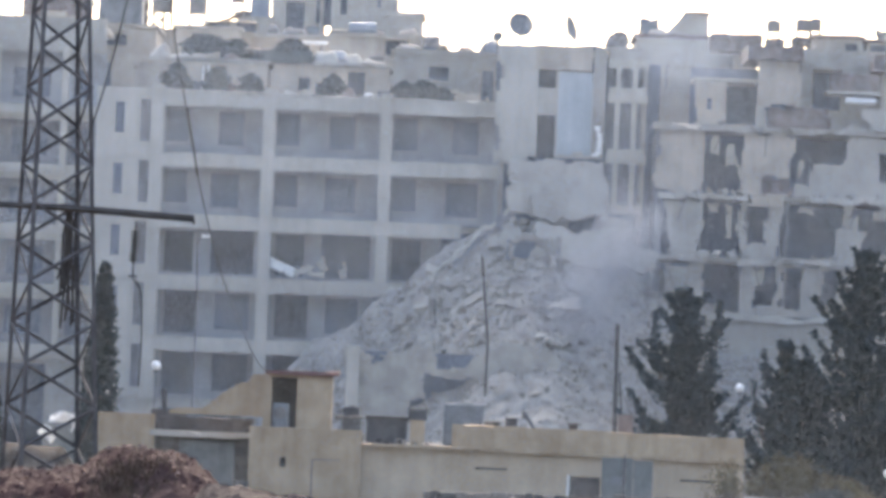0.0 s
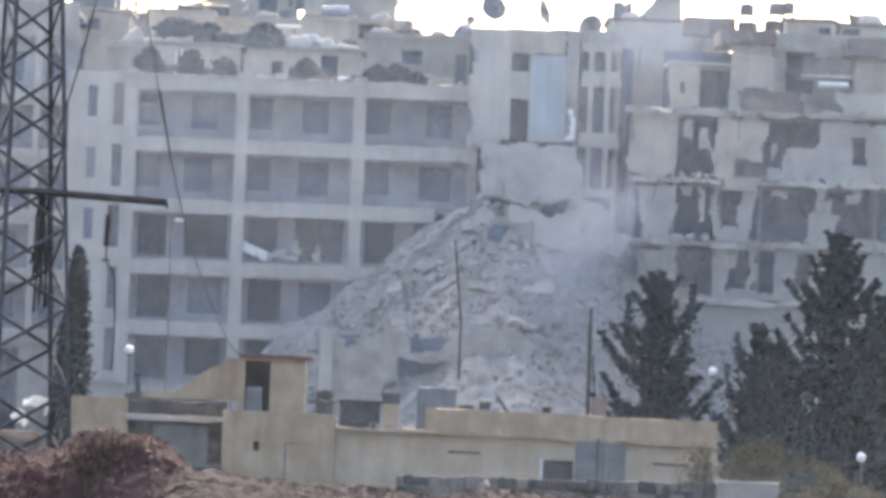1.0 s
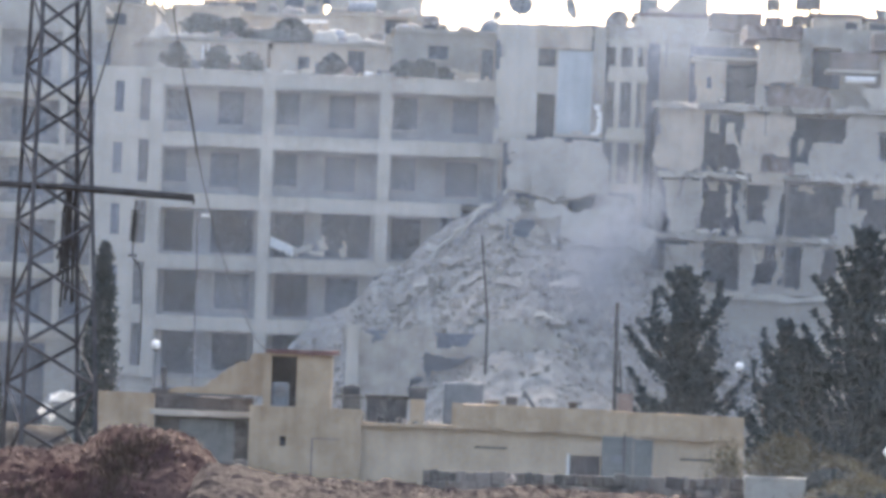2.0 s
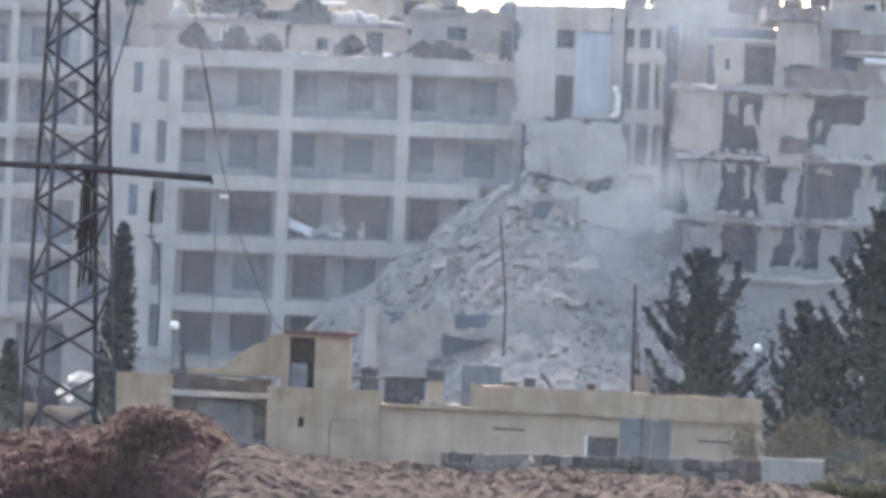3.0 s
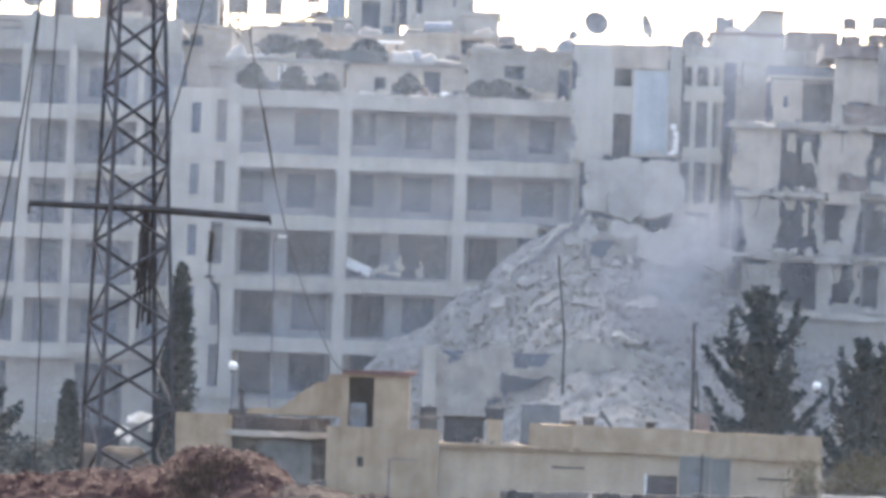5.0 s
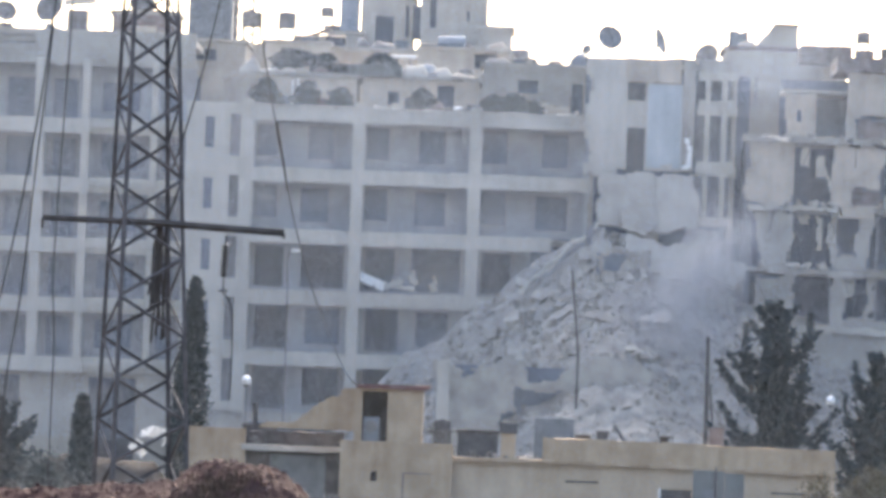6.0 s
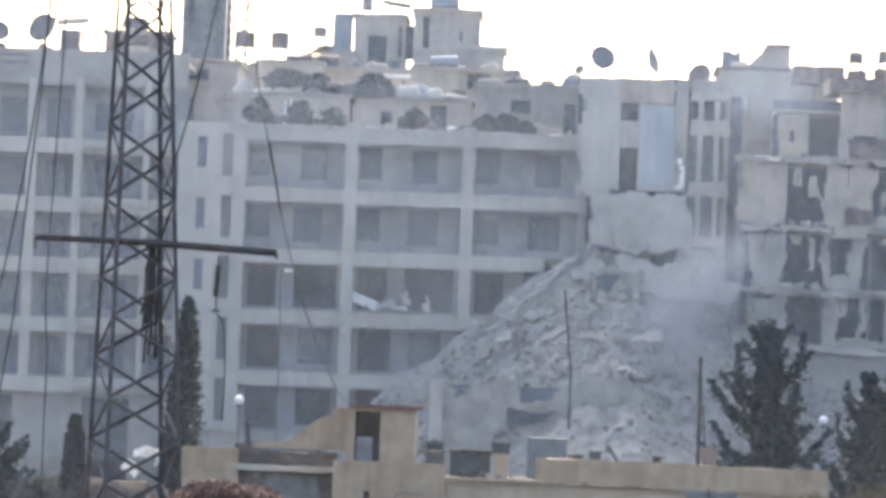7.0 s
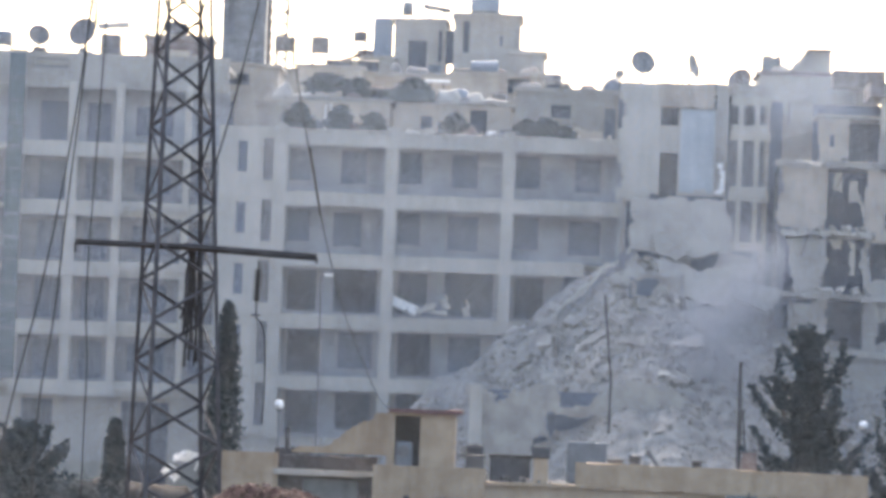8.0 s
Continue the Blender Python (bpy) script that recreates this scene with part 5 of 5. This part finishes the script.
def pylon():
    x = -9.12
    z0 = ground_height(x, PY) - 0.1
    z1 = 17.25
    b = thing("pylon", "weathered steel lattice power pylon with one bent crossarm", "pylon", x, PY, z0)
    za, zb = 15.37, 3.95
    turn = Matrix.Rotation(radians(18), 3, "Z")
    half = lambda z: 0.545 + (0.935 - 0.545) * (za - z) / (za - zb)
    mid = lambda z: x + (-9.30 - -9.12) * (z - zb) / (za - zb)
    corner = lambda i, z: Vector((mid(z), PY, z)) + turn @ Vector(((-1, 1, 1, -1)[i] * half(z), (-1, -1, 1, 1)[i] * half(z), 0))
    for i in range(4):
        a, c = corner(i, z0), corner(i, z1)
        part("leg", angle_iron(a, c, 0.092, Vector((x, PY, z0)) - a), STEEL, b)
    step = lambda z: 0.87 + (half(z) - 0.6) * 0.45
    levels = [11.43]
    while levels[-1] < z1:
        levels.append(levels[-1] + step(levels[-1]))
    under = 0
    while levels[0] > z0:
        levels.insert(0, levels[0] - step(levels[0]))
        under += 1
    for f in range(4):
        for k, (p, q) in enumerate(zip(levels, levels[1:])):
            i, j = (f, (f + 1) % 4) if (k - under + f) % 2 == 0 else ((f + 1) % 4, f)
            a, c = corner(i, p), corner(j, q)
            part("brace", angle_iron(a, c, 0.06, Vector((x, PY, (p + q) / 2)) - (a + c) / 2 + Vector((0, 0, 0.01))), STEEL, b)
    # crossarm
    e0, e1 = Vector((-11.62, PY - 0.6, 9.49)), Vector((-5.89, PY - 0.75, 9.32))
    c0 = Vector((-9.03, PY - 0.7, 9.46))
    bm = bmesh.new()
    for d in (-0.1, 0.1):
        angle_iron(e0 + Vector((0, d * 0.4, 0)), c0 + Vector((0, d * 2, 0)), 0.1, (0, -d, 0.02), bm)
        angle_iron(c0 + Vector((0, d * 2, 0)), e1 + Vector((0, d * 0.4, 0)), 0.12, (0, -d, 0.02), bm)
    arm = part("crossarm", bm, RUST, b, "rusty bent crossarm")
    part("end_hook", rod([e1, e1 + Vector((0.0, 0, -0.13))], 0.03), RUST, b)
    part("end_hook", rod([e0, e0 + Vector((0.0, 0, -0.25))], 0.03), RUST, b)
    for s in range(6):
        a = e0.lerp(e1, 0.08 + s * 0.15)
        bm = box(a.x - 0.25, a.x + 0.25, a.y - 0.13, a.y + 0.13, a.z - 0.02, a.z + 0.03)
        part("batten", bm, RUST, b)
    # bundle of loose straps at the joint
    rng = random.Random(2)
    for n in range(9):
        a = c0 + Vector((rng.uniform(0.05, 0.32), rng.uniform(0.1, 0.9), -0.05))
        bm = rod([a, a + Vector((rng.uniform(-0.12, 0.08), 0, -rng.uniform(0.5, 1.2))), a + Vector((rng.uniform(-0.35, 0.1), 0, -rng.uniform(1.6, 3.0)))], 0.03, sides=5)
        part("loose_strap", bm, RUST, b)
    # insulator string
    ix, iz = -7.26, 9.12
    ins = part("insulator", rod([(ix, PY - 0.72, iz + 0.1), (ix - 0.02, PY - 0.72, iz - 1.18)], 0.02), STEEL, b, "dark disc insulator string")
    for n in range(9):
        part("disc", spin([(0.03, 0), (0.095, -0.015), (0.10, -0.035), (0.05, -0.05), (0.035, -0.085)], ix - 0.004 * n, PY - 0.72, iz - 0.12 - 0.083 * n, 14), CABLE, ins, smooth=True)
    part("clamp", box(ix - 0.12, ix + 0.08, PY - 0.77, PY - 0.67, iz - 1.22, iz - 1.17), STEEL, b)


pylon()


def loose_cable(points, r, y=PY):
    """A slack hanging wire, smoothed between a few places."""
    pts = [Vector((q[0], q[2] if len(q) > 2 else y, q[1])) for q in points]
    out = []
    for i in range(len(pts) - 1):
        p0, p1, p2, p3 = pts[max(i - 1, 0)], pts[i], pts[i + 1], pts[min(i + 2, len(pts) - 1)]
        for s in range(8):
            t = s / 8
            out.append(0.5 * ((2 * p1) + (p2 - p0) * t + (2 * p0 - 5 * p1 + 4 * p2 - p3) * t * t + (3 * p1 - p0 - 3 * p2 + p3) * t ** 3))
    out.append(pts[-1])
    return single("power_cable", rod(out, r, sides=6), CABLE, "slack black power cable hanging from the pylon", "cable", group="loose power cables", smooth=True)


loose_cable([(-11.38, 16.37), (-11.64, 13.93), (-11.94, 11.50), (-12.48, 8.25), (-13.16, 5.07), (-13.45, 2.31)], 0.022)
STRING = thing("insulator_string", "dark disc insulators on a hanging power cable", "insulator", -11.41, PY, 14.6, group="loose power cables")
part("rod", rod([(-11.42, PY, 17.0), (-11.40, PY, 14.6)], 0.02), STEEL, STRING)
for k in range(9):
    part("disc", spin([(0.03, 0), (0.075, -0.015), (0.08, -0.035), (0.035, -0.06)], -11.41, PY, 15.5 - 0.09 * k, 12), CABLE, STRING, smooth=True)
loose_cable([(-11.51, 16.09), (-11.63, 13.66), (-11.89, 10.62), (-12.12, 7.73), (-12.36, 5.97), (-12.46, 4.49), (-12.48, 2.35)], 0.022)
loose_cable([(-11.12, 16.11), (-11.19, 13.68), (-11.28, 11.25), (-11.37, 8.29), (-11.29, 6.68), (-11.30, 5.07), (-11.30, 2.39)], 0.018)
loose_cable([(-7.24, 16.79), (-7.57, 15.02), (-7.99, 12.99), (-8.37, 11.50), (-8.60, 10.75)], 0.022, PY - 0.6)
loose_cable([(-6.97, 16.80), (-7.67, 15.46, 138), (-8.06, 13.54, 156), (-8.28, 11.13, 175), (-8.22, 8.85, 192), (-7.56, 6.11, 208), (-7.10, 5.49, 213)], 0.019)
loose_cable([(-8.01, 13.63, 154.9), (-8.16, 12.55, 163.9), (-8.24, 12.05, 167.9)], 0.034)
loose_cable([(-7.28, 7.88), (-7.07, 7.52), (-7.01, 6.31), (-7.04, 5.37)], 0.018, PY - 0.72)


# ---- trees ----
def conifer(x, y, top, z0, spread, label, seed, tiers=20, lean=0.0, bare=0.06, arms=5, fill=8, spires=(), group="dark conifers behind the house"):
    """Upswept ragged boughs in tiers round one leader, with lesser spires given as (across, top)."""
    rng = random.Random(seed)
    h = top - z0
    b = thing("tree", label, "tree", x, y, z0, group=group)
    trunk = [(x + lean * h * t + 0.06 * math.sin(t * 9 + seed), y, z0 + h * t) for t in (0, 0.2, 0.4, 0.6, 0.8, 0.97)]
    part("trunk", rod(trunk, 0.2, sides=8, taper=0.12), BARK, b)
    leaves, limbs = bmesh.new(), bmesh.new()
    for k in range(tiers):
        t = bare + (1 - bare) * (k / tiers) ** 0.95
        reach = spread * (1 - t) ** 0.65 * rng.uniform(0.55, 1.15) + 0.12
        p0 = Vector((x + lean * h * t, y, z0 + h * t))
        if fill > 5:
            for n in range(24):
                branch_clumps(leaves, p0 + Vector((rng.gauss(0, 0.14 * reach), rng.gauss(0, 0.14 * reach), rng.uniform(-0.2, 0.5))), 0.12, rng, fill, 1.4)
        for n in range(arms):
            a = rng.uniform(0, 2 * math.pi)
            r = reach * rng.uniform(0.5, 1.35)
            rise = rng.uniform(0.1, 0.4) + 0.65 * t
            p1 = p0 + Vector((math.cos(a) * r, math.sin(a) * r, r * rise))
            mid = p0.lerp(p1, 0.6) - Vector((0, 0, 0.3 * r))
            rod([p0, mid, p1], 0.04, limbs, 4, 0.3)
            steps = max(3, int(r / 0.14))
            for s in range(1, steps + 1):
                f = s / steps
                branch_clumps(leaves, p0.lerp(mid, f / 0.6) if f < 0.6 else mid.lerp(p1, (f - 0.6) / 0.4), 0.04 + 0.16 * (1 - f), rng, int(fill * 2.4), 1.2)
    for dx, ztop in ((0.0, top), *spires):
        foot = Vector((x + dx * 0.6, y, z0 + (ztop - z0) * 0.55))
        tip = Vector((x + dx + (lean * h if not dx else 0), y, ztop - 0.1))
        rod([foot, foot.lerp(tip, 0.5) + Vector((dx * 0.12, 0, 0)), tip], 0.06, limbs, 5, 0.2)
        for n in range(26):
            f = n / 25
            p = foot.lerp(tip, f) + Vector((dx * 0.12 * 4 * f * (1 - f), 0, 0))
            branch_clumps(leaves, p, 0.04 + 0.32 * (1 - f) ** 1.3, rng, 14 if fill > 5 else 5, 1.1)
    part("branchwork", limbs, BARK, b)
    part("crown", leaves, NEEDLES, b)
    return b


conifer(11.55, 238, 9.95, -0.2, 3.3, "dark dusty conifer with upswept ragged branches and three tips", 4, spires=((-1.42, 9.0), (1.55, 9.6), (0.45, 9.75)))
conifer(19.60, 234, 12.09, -0.2, 3.6, "tall dark conifer with a narrow pointed top", 5, arms=5, spires=((-1.35, 9.6), (1.5, 9.8), (-2.3, 6.9)))
conifer(16.15, 236, 7.85, -0.2, 1.5, "slim half-bare conifer between taller trees", 6, arms=5, fill=4, spires=((-1.0, 7.5), (-1.4, 6.0)))
conifer(17.05, 235, 7.0, -0.2, 1.9, "slim half-bare conifer leaning towards a taller tree", 8, arms=5, fill=4, lean=-0.02, spires=((0.6, 5.4),))
conifer(16.9, 236.5, 4.9, -0.2, 2.6, "low dark conifer between taller trees", 12)
conifer(21.98, 235, 9.22, -0.2, 3.2, "dark conifer with drooping branches", 9)
conifer(-24.20, 226, 3.91, -0.2, 2.8, "dark dusty conifer with a rounded top", 10, group="dark conifers near the pylon")


def cypress(x, y, top, z0, r, seed, label):
    rng = random.Random(seed)
    b = thing("cypress", label, "tree", x, y, z0, group="cypresses")
    part("trunk", rod([(x, y, z0), (x, y, z0 + (top - z0) * 0.8)], 0.12, taper=0.3), BARK, b)
    bm = bmesh.new()
    h = top - z0
    for n in range(2600):
        t = rng.random() ** 0.8
        rr = r * (min(1, t * 6) * (1 - t) ** 0.55 + 0.05) * (0.8 + 0.4 * noise.noise((t * 6, seed, n % 7))) * rng.random() ** 0.4
        a = rng.uniform(0, 2 * math.pi)
        branch_clumps(bm, Vector((x + rr * math.cos(a), y + rr * math.sin(a), z0 + 0.3 + (h - 0.5) * t)), 0.05, rng, 3)
    part("crown", bm, CYPRESS, b)


cypress(-14.93, 225, 10.08, -0.2, 1.1, 1, "dusty dark cypress behind the pylon")
cypress(-15.45, 226, 6.59, -0.2, 0.7, 3, "dusty dark cypress behind the pylon")
cypress(-19.68, 224, 4.71, -0.2, 0.75, 2, "small dark cypress beside the pylon")


def shrub(x, y, z0, w, h, seed, label, material=SHRUB, full=1.0):
    rng = random.Random(seed)
    b = thing("shrub", label, "shrub", x, y, z0, group="dry shrubs")
    limbs, leaves = bmesh.new(), bmesh.new()
    for n in range(46):
        a, e = rng.uniform(0, 6.28), rng.uniform(0.1, 1.0)
        tip = Vector((x + math.cos(a) * w * e, y + math.sin(a) * w * 0.6 * e, z0 + h * (1 - 0.5 * e * e) * rng.uniform(0.7, 1.05)))
        rod([(x + math.cos(a) * 0.1, y, z0), Vector((x, y, z0)).lerp(tip, 0.55) + Vector((0, 0, 0.15)), tip], 0.025, limbs, 4, 0.3)
        branch_clumps(leaves, tip, 0.26, rng, int(60 * full), 0.6)
        branch_clumps(leaves, Vector((x, y, z0)).lerp(tip, 0.7), 0.28, rng, int(45 * full), 0.6)
    part("twigs", limbs, BARK, b)
    part("leaves", leaves, material, b)


shrub(16.23, 230, -0.1, 2.1, 2.55, 1, "dusty olive-brown shrub at the house corner")
shrub(12.12, 208, -0.1, 0.9, 2.68, 2, "thin dry shrub against the cream wall", full=0.25)
shrub(18.21, 229, -0.1, 1.5, 1.61, 5, "dusty olive-brown shrub under the conifers")
shrub(17.00, 200, -0.1, 2.0, 1.48, 6, "dusty shrub beyond the white wall")
shrub(17.31, 221, -0.1, 1.6, 1.19, 8, "dusty shrub under the conifers", CYPRESS)
for n, u in enumerate((14.03, 14.80, 15.54, 16.41)):
    shrub(u, 186 + n % 2, -0.1, 1.1, 0.75 + 0.2 * (n % 2), 40 + n, "low dark scrub at the roadside", CYPRESS if n % 2 else SHRUB)
shrub(-18.66, 195, -0.1, 1.3, 2.39, 3, "grey dusty bush near the pylon", POTPLANT)

# ---- earth in the foreground ----
MX = -3.95


def mound_height(x, y):
    crest = ramp_of(x, ((MX - 9, 1.0), (MX - 2.2, 1.18), (MX - 1.25, 1.30), (MX - 0.75, 1.36), (MX - 0.45, 1.55), (MX + 0.48, 1.58), (MX + 0.95, 1.34), (MX + 1.2, 1.16)))
    side = 1 - smooth_step(MX + 0.9, MX + 1.9, x + 0.2 * noise.noise((y * 2, 1, 1)))
    run = (y - 68.0) / (3.2 if y < 68 else 2.6)
    body = max(0.0, 1 - run * run) ** 0.8
    rough = 0.10 * noise.noise((x * 1.3, y * 1.3, 5)) + 0.08 * noise.noise((x * 3.5, y * 3.5, 6)) + 0.05 * noise.noise((x * 8, y * 8, 7)) + 0.025 * noise.noise((x * 17, y * 17, 8))
    return 4.87 - 1.62 + (crest * body * side + rough * body * side) - 0.6 * (1 - body * side)


def berm_height(x, y):
    crest = ramp_of(x, BERM)
    run = (y - 80.0) / (9.0 if y < 80 else 3.5)
    body = max(0.0, 1 - run * run)
    rough = 0.10 * noise.noise((x * 0.9, y * 0.9, 15)) + 0.07 * noise.noise((x * 2.6, y * 2.6, 16)) + 0.07 * noise.noise((x * 5, y * 5, 17)) + 0.05 * noise.noise((x * 11, y * 11, 18))
    return 2.6 + (crest - 2.6 + rough) * body


BERM = ((-9.81, 3.64), (-3.48, 4.08), (-2.14, 3.96), (-0.89, 3.91), (0.01, 3.82), (1.35, 3.89), (3.13, 3.88), (4.47, 3.84), (5.81, 3.76), (6.26, 3.67), (6.81, 3.3), (8.95, 3.2))


def apron_height(x, y):
    """Pale spoil tipped against the foot of the red mound."""
    crest = ramp_of(x + 0.05 * noise.noise((y * 3, 2, 4)), APRON)
    run = (y - 63.5) / (7.0 if y < 63.5 else 1.2)
    rough = 0.03 * noise.noise((x * 2.2, y * 2.2, 25)) + 0.05 * noise.noise((x * 6, y * 6, 26)) + 0.035 * noise.noise((x * 14, y * 14, 27))
    return 2.6 + max(0.0, crest - 2.6 + rough) * max(0.0, 1 - run * run)


APRON = ((-3.02, 3.95), (-2.92, 4.45), (-2.78, 4.56), (-2.34, 4.53), (-1.7, 4.38), (-0.7, 4.18), (0.73, 4.02), (1.33, 3.2))


def earthworks():
    mound = single("soil_mound", height_sheet(MX - 9, MX + 2.0, 64.8, 70.6, 240, 110, mound_height), SOILRED, "mound of dark red soil strewn with stones and dry grass", "soil mound")
    berm = single("earth_berm", height_sheet(-9.81, 8.91, 71, 83.5, 420, 130, berm_height), SOILPINK, "long bank of pinkish churned earth", "earth bank")
    single("spoil_bank", height_sheet(-3.10, 1.33, 56.5, 64.7, 130, 150, apron_height), SOILPINK, "low spill of pinkish earth at the mound's foot", "earth bank")
    rng = random.Random(8)
    for parent, height, xs, ys, count, big, m in ((mound, mound_height, (MX - 3.2, MX + 1.3), (65.4, 68.1), 110, 0.13, SOILSTONE), (berm, berm_height, (-3.48, 6.24), (76.5, 80.2), 60, 0.08, SOILSTONE)):
        shapes = [finish("stone", lump(0, 0, 0, 1.0, rng), m) for _ in range(6)]
        for n in range(count):
            x, y = rng.uniform(*xs), rng.uniform(*ys)
            s = big * (0.25 + 0.75 * rng.random() ** 3)
            ob = new("stone", shapes[n % 6])
            ob.parent = parent
            ob.matrix_basis = Matrix.LocRotScale(Vector((x, y, height(x, y) + s * 0.25)) - base_of(parent), Euler((rng.uniform(0, 6), rng.uniform(0, 6), rng.uniform(0, 6))), (s, s, s))
        bm = bmesh.new()
        for n in range(1200 if parent is mound else 1500):
            x, y = rng.uniform(*xs), rng.uniform(*ys)
            lump(x, y, height(x, y), 0.015 + 0.035 * rng.random() ** 2, rng, bm, 1.0)
        tagged(part("loose_soil", bm, SOILRED if parent is mound else SOILPINK, parent), kind="stuff")
    bm = bmesh.new()
    for n in range(1500):
        cx, cy = rng.choice(((MX - 0.1, 66.6), (MX - 0.05, 66.9), (MX - 0.2, 66.2), (MX - 1.5, 65.9), (MX - 2.2, 65.8), (MX - 0.3, 65.8), (MX - 0.9, 65.8)))
        x, y = rng.gauss(cx, 0.26), rng.gauss(cy, 0.3)
        z = mound_height(x, y)
        a, ln = rng.uniform(0, 6.28), 0.05 + 0.2 * rng.random() ** 2
        tip = Vector((x + math.cos(a) * ln * 0.55, y + math.sin(a) * ln * 0.55, z + ln * rng.uniform(0.5, 1.0)))
        p = Vector((x, y, z - 0.02))
        s = Vector((0.0045, 0.002, 0))
        q = [bm.verts.new(v) for v in (p - s, p + s, p.lerp(tip, 0.6) + s + Vector((0, 0, 0.03)), tip, p.lerp(tip, 0.6) - s + Vector((0, 0, 0.03)))]
        bm.faces.new(q)
    single("dry_grass", bm, GRASS, "tufts of dry straw-coloured grass on the soil mound", "grass", kind="stuff")


earthworks()

# ---- dust in the air ----
def flakes(name, c, s, m, rs, label):
    """Countless fine flakes, one small three-cornered speck at each place."""
    n = len(c)
    u = rs.normal(size=(n, 3))
    u /= np.linalg.norm(u, axis=1)[:, None]
    v = np.cross(u, rs.normal(size=(n, 3)))
    v /= np.linalg.norm(v, axis=1)[:, None]
    tri = np.stack([c + u * s, c - u * s * 0.5 + v * s * 0.87, c - u * s * 0.5 - v * s * 0.87], 1).reshape(-1, 3)
    me = bpy.data.meshes.new(name)
    me.vertices.add(3 * n)
    me.vertices.foreach_set("co", tri.ravel())
    me.loops.add(3 * n)
    me.loops.foreach_set("vertex_index", np.arange(3 * n))
    me.polygons.add(n)
    me.polygons.foreach_set("loop_start", np.arange(0, 3 * n, 3))
    me.update()
    me.materials.append(m)
    tagged(new(name, me), label, "dust", kind="stuff")


def dust():
    rs = np.random.RandomState(7)
    # the fresh cloud over the collapse, curled into wisps
    puffs = ((8.65, 11.73, 1.5, 1.9, 95000), (7.73, 10.44, 1.3, 1.5, 54000), (6.91, 8.72, 2.2, 1.8, 54000), (9.32, 13.31, 1.2, 1.2, 22000), (5.58, 7.01, 2.6, 1.6, 46000))
    c = np.concatenate([np.stack([rs.normal(px, rx * 0.75, n), rs.normal(248.5, 0.8, n), rs.normal(pz, rz * 0.75, n)], 1) for px, pz, rx, rz, n in puffs])
    c[:, 0] += 0.5 * np.sin(c[:, 2] * 1.1) + 0.22 * np.sin(c[:, 2] * 2.7 + c[:, 1])
    c[:, 2] += 0.35 * np.sin(c[:, 0] * 1.3 + 1) + 0.18 * np.sin(c[:, 0] * 3.1)
    flakes("dust_cloud", c, 0.0125, CLOUDDUST, rs, "pale cloud of dust drifting over the fresh rubble")
    # flakes standing in for the thin haze before the shelled blocks, denser near the ground
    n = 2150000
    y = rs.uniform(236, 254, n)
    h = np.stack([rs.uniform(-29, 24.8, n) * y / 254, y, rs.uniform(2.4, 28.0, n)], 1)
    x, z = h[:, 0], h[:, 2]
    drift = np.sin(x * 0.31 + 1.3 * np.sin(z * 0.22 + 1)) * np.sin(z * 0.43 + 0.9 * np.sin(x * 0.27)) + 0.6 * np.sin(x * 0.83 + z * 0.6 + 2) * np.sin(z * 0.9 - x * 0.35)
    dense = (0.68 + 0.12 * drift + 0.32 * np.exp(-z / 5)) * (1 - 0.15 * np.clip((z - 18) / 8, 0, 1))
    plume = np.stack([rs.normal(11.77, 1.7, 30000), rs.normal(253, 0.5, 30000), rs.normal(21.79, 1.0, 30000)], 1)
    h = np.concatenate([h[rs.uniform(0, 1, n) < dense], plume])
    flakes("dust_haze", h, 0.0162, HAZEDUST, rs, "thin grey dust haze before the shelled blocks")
    # near-haze flakes, added to lift the dark tones in front of the cream house
    n = 600000
    y = rs.uniform(170, 211, n)
    h = np.stack([rs.uniform(-24, 20.5, n) * y / 211, y, 1 + 16 * rs.uniform(0, 1, n) ** 1.4], 1)
    flakes("dust_haze", h, 0.0108, FIELDDUST, rs, "thin grey dust haze drifting over the fields")


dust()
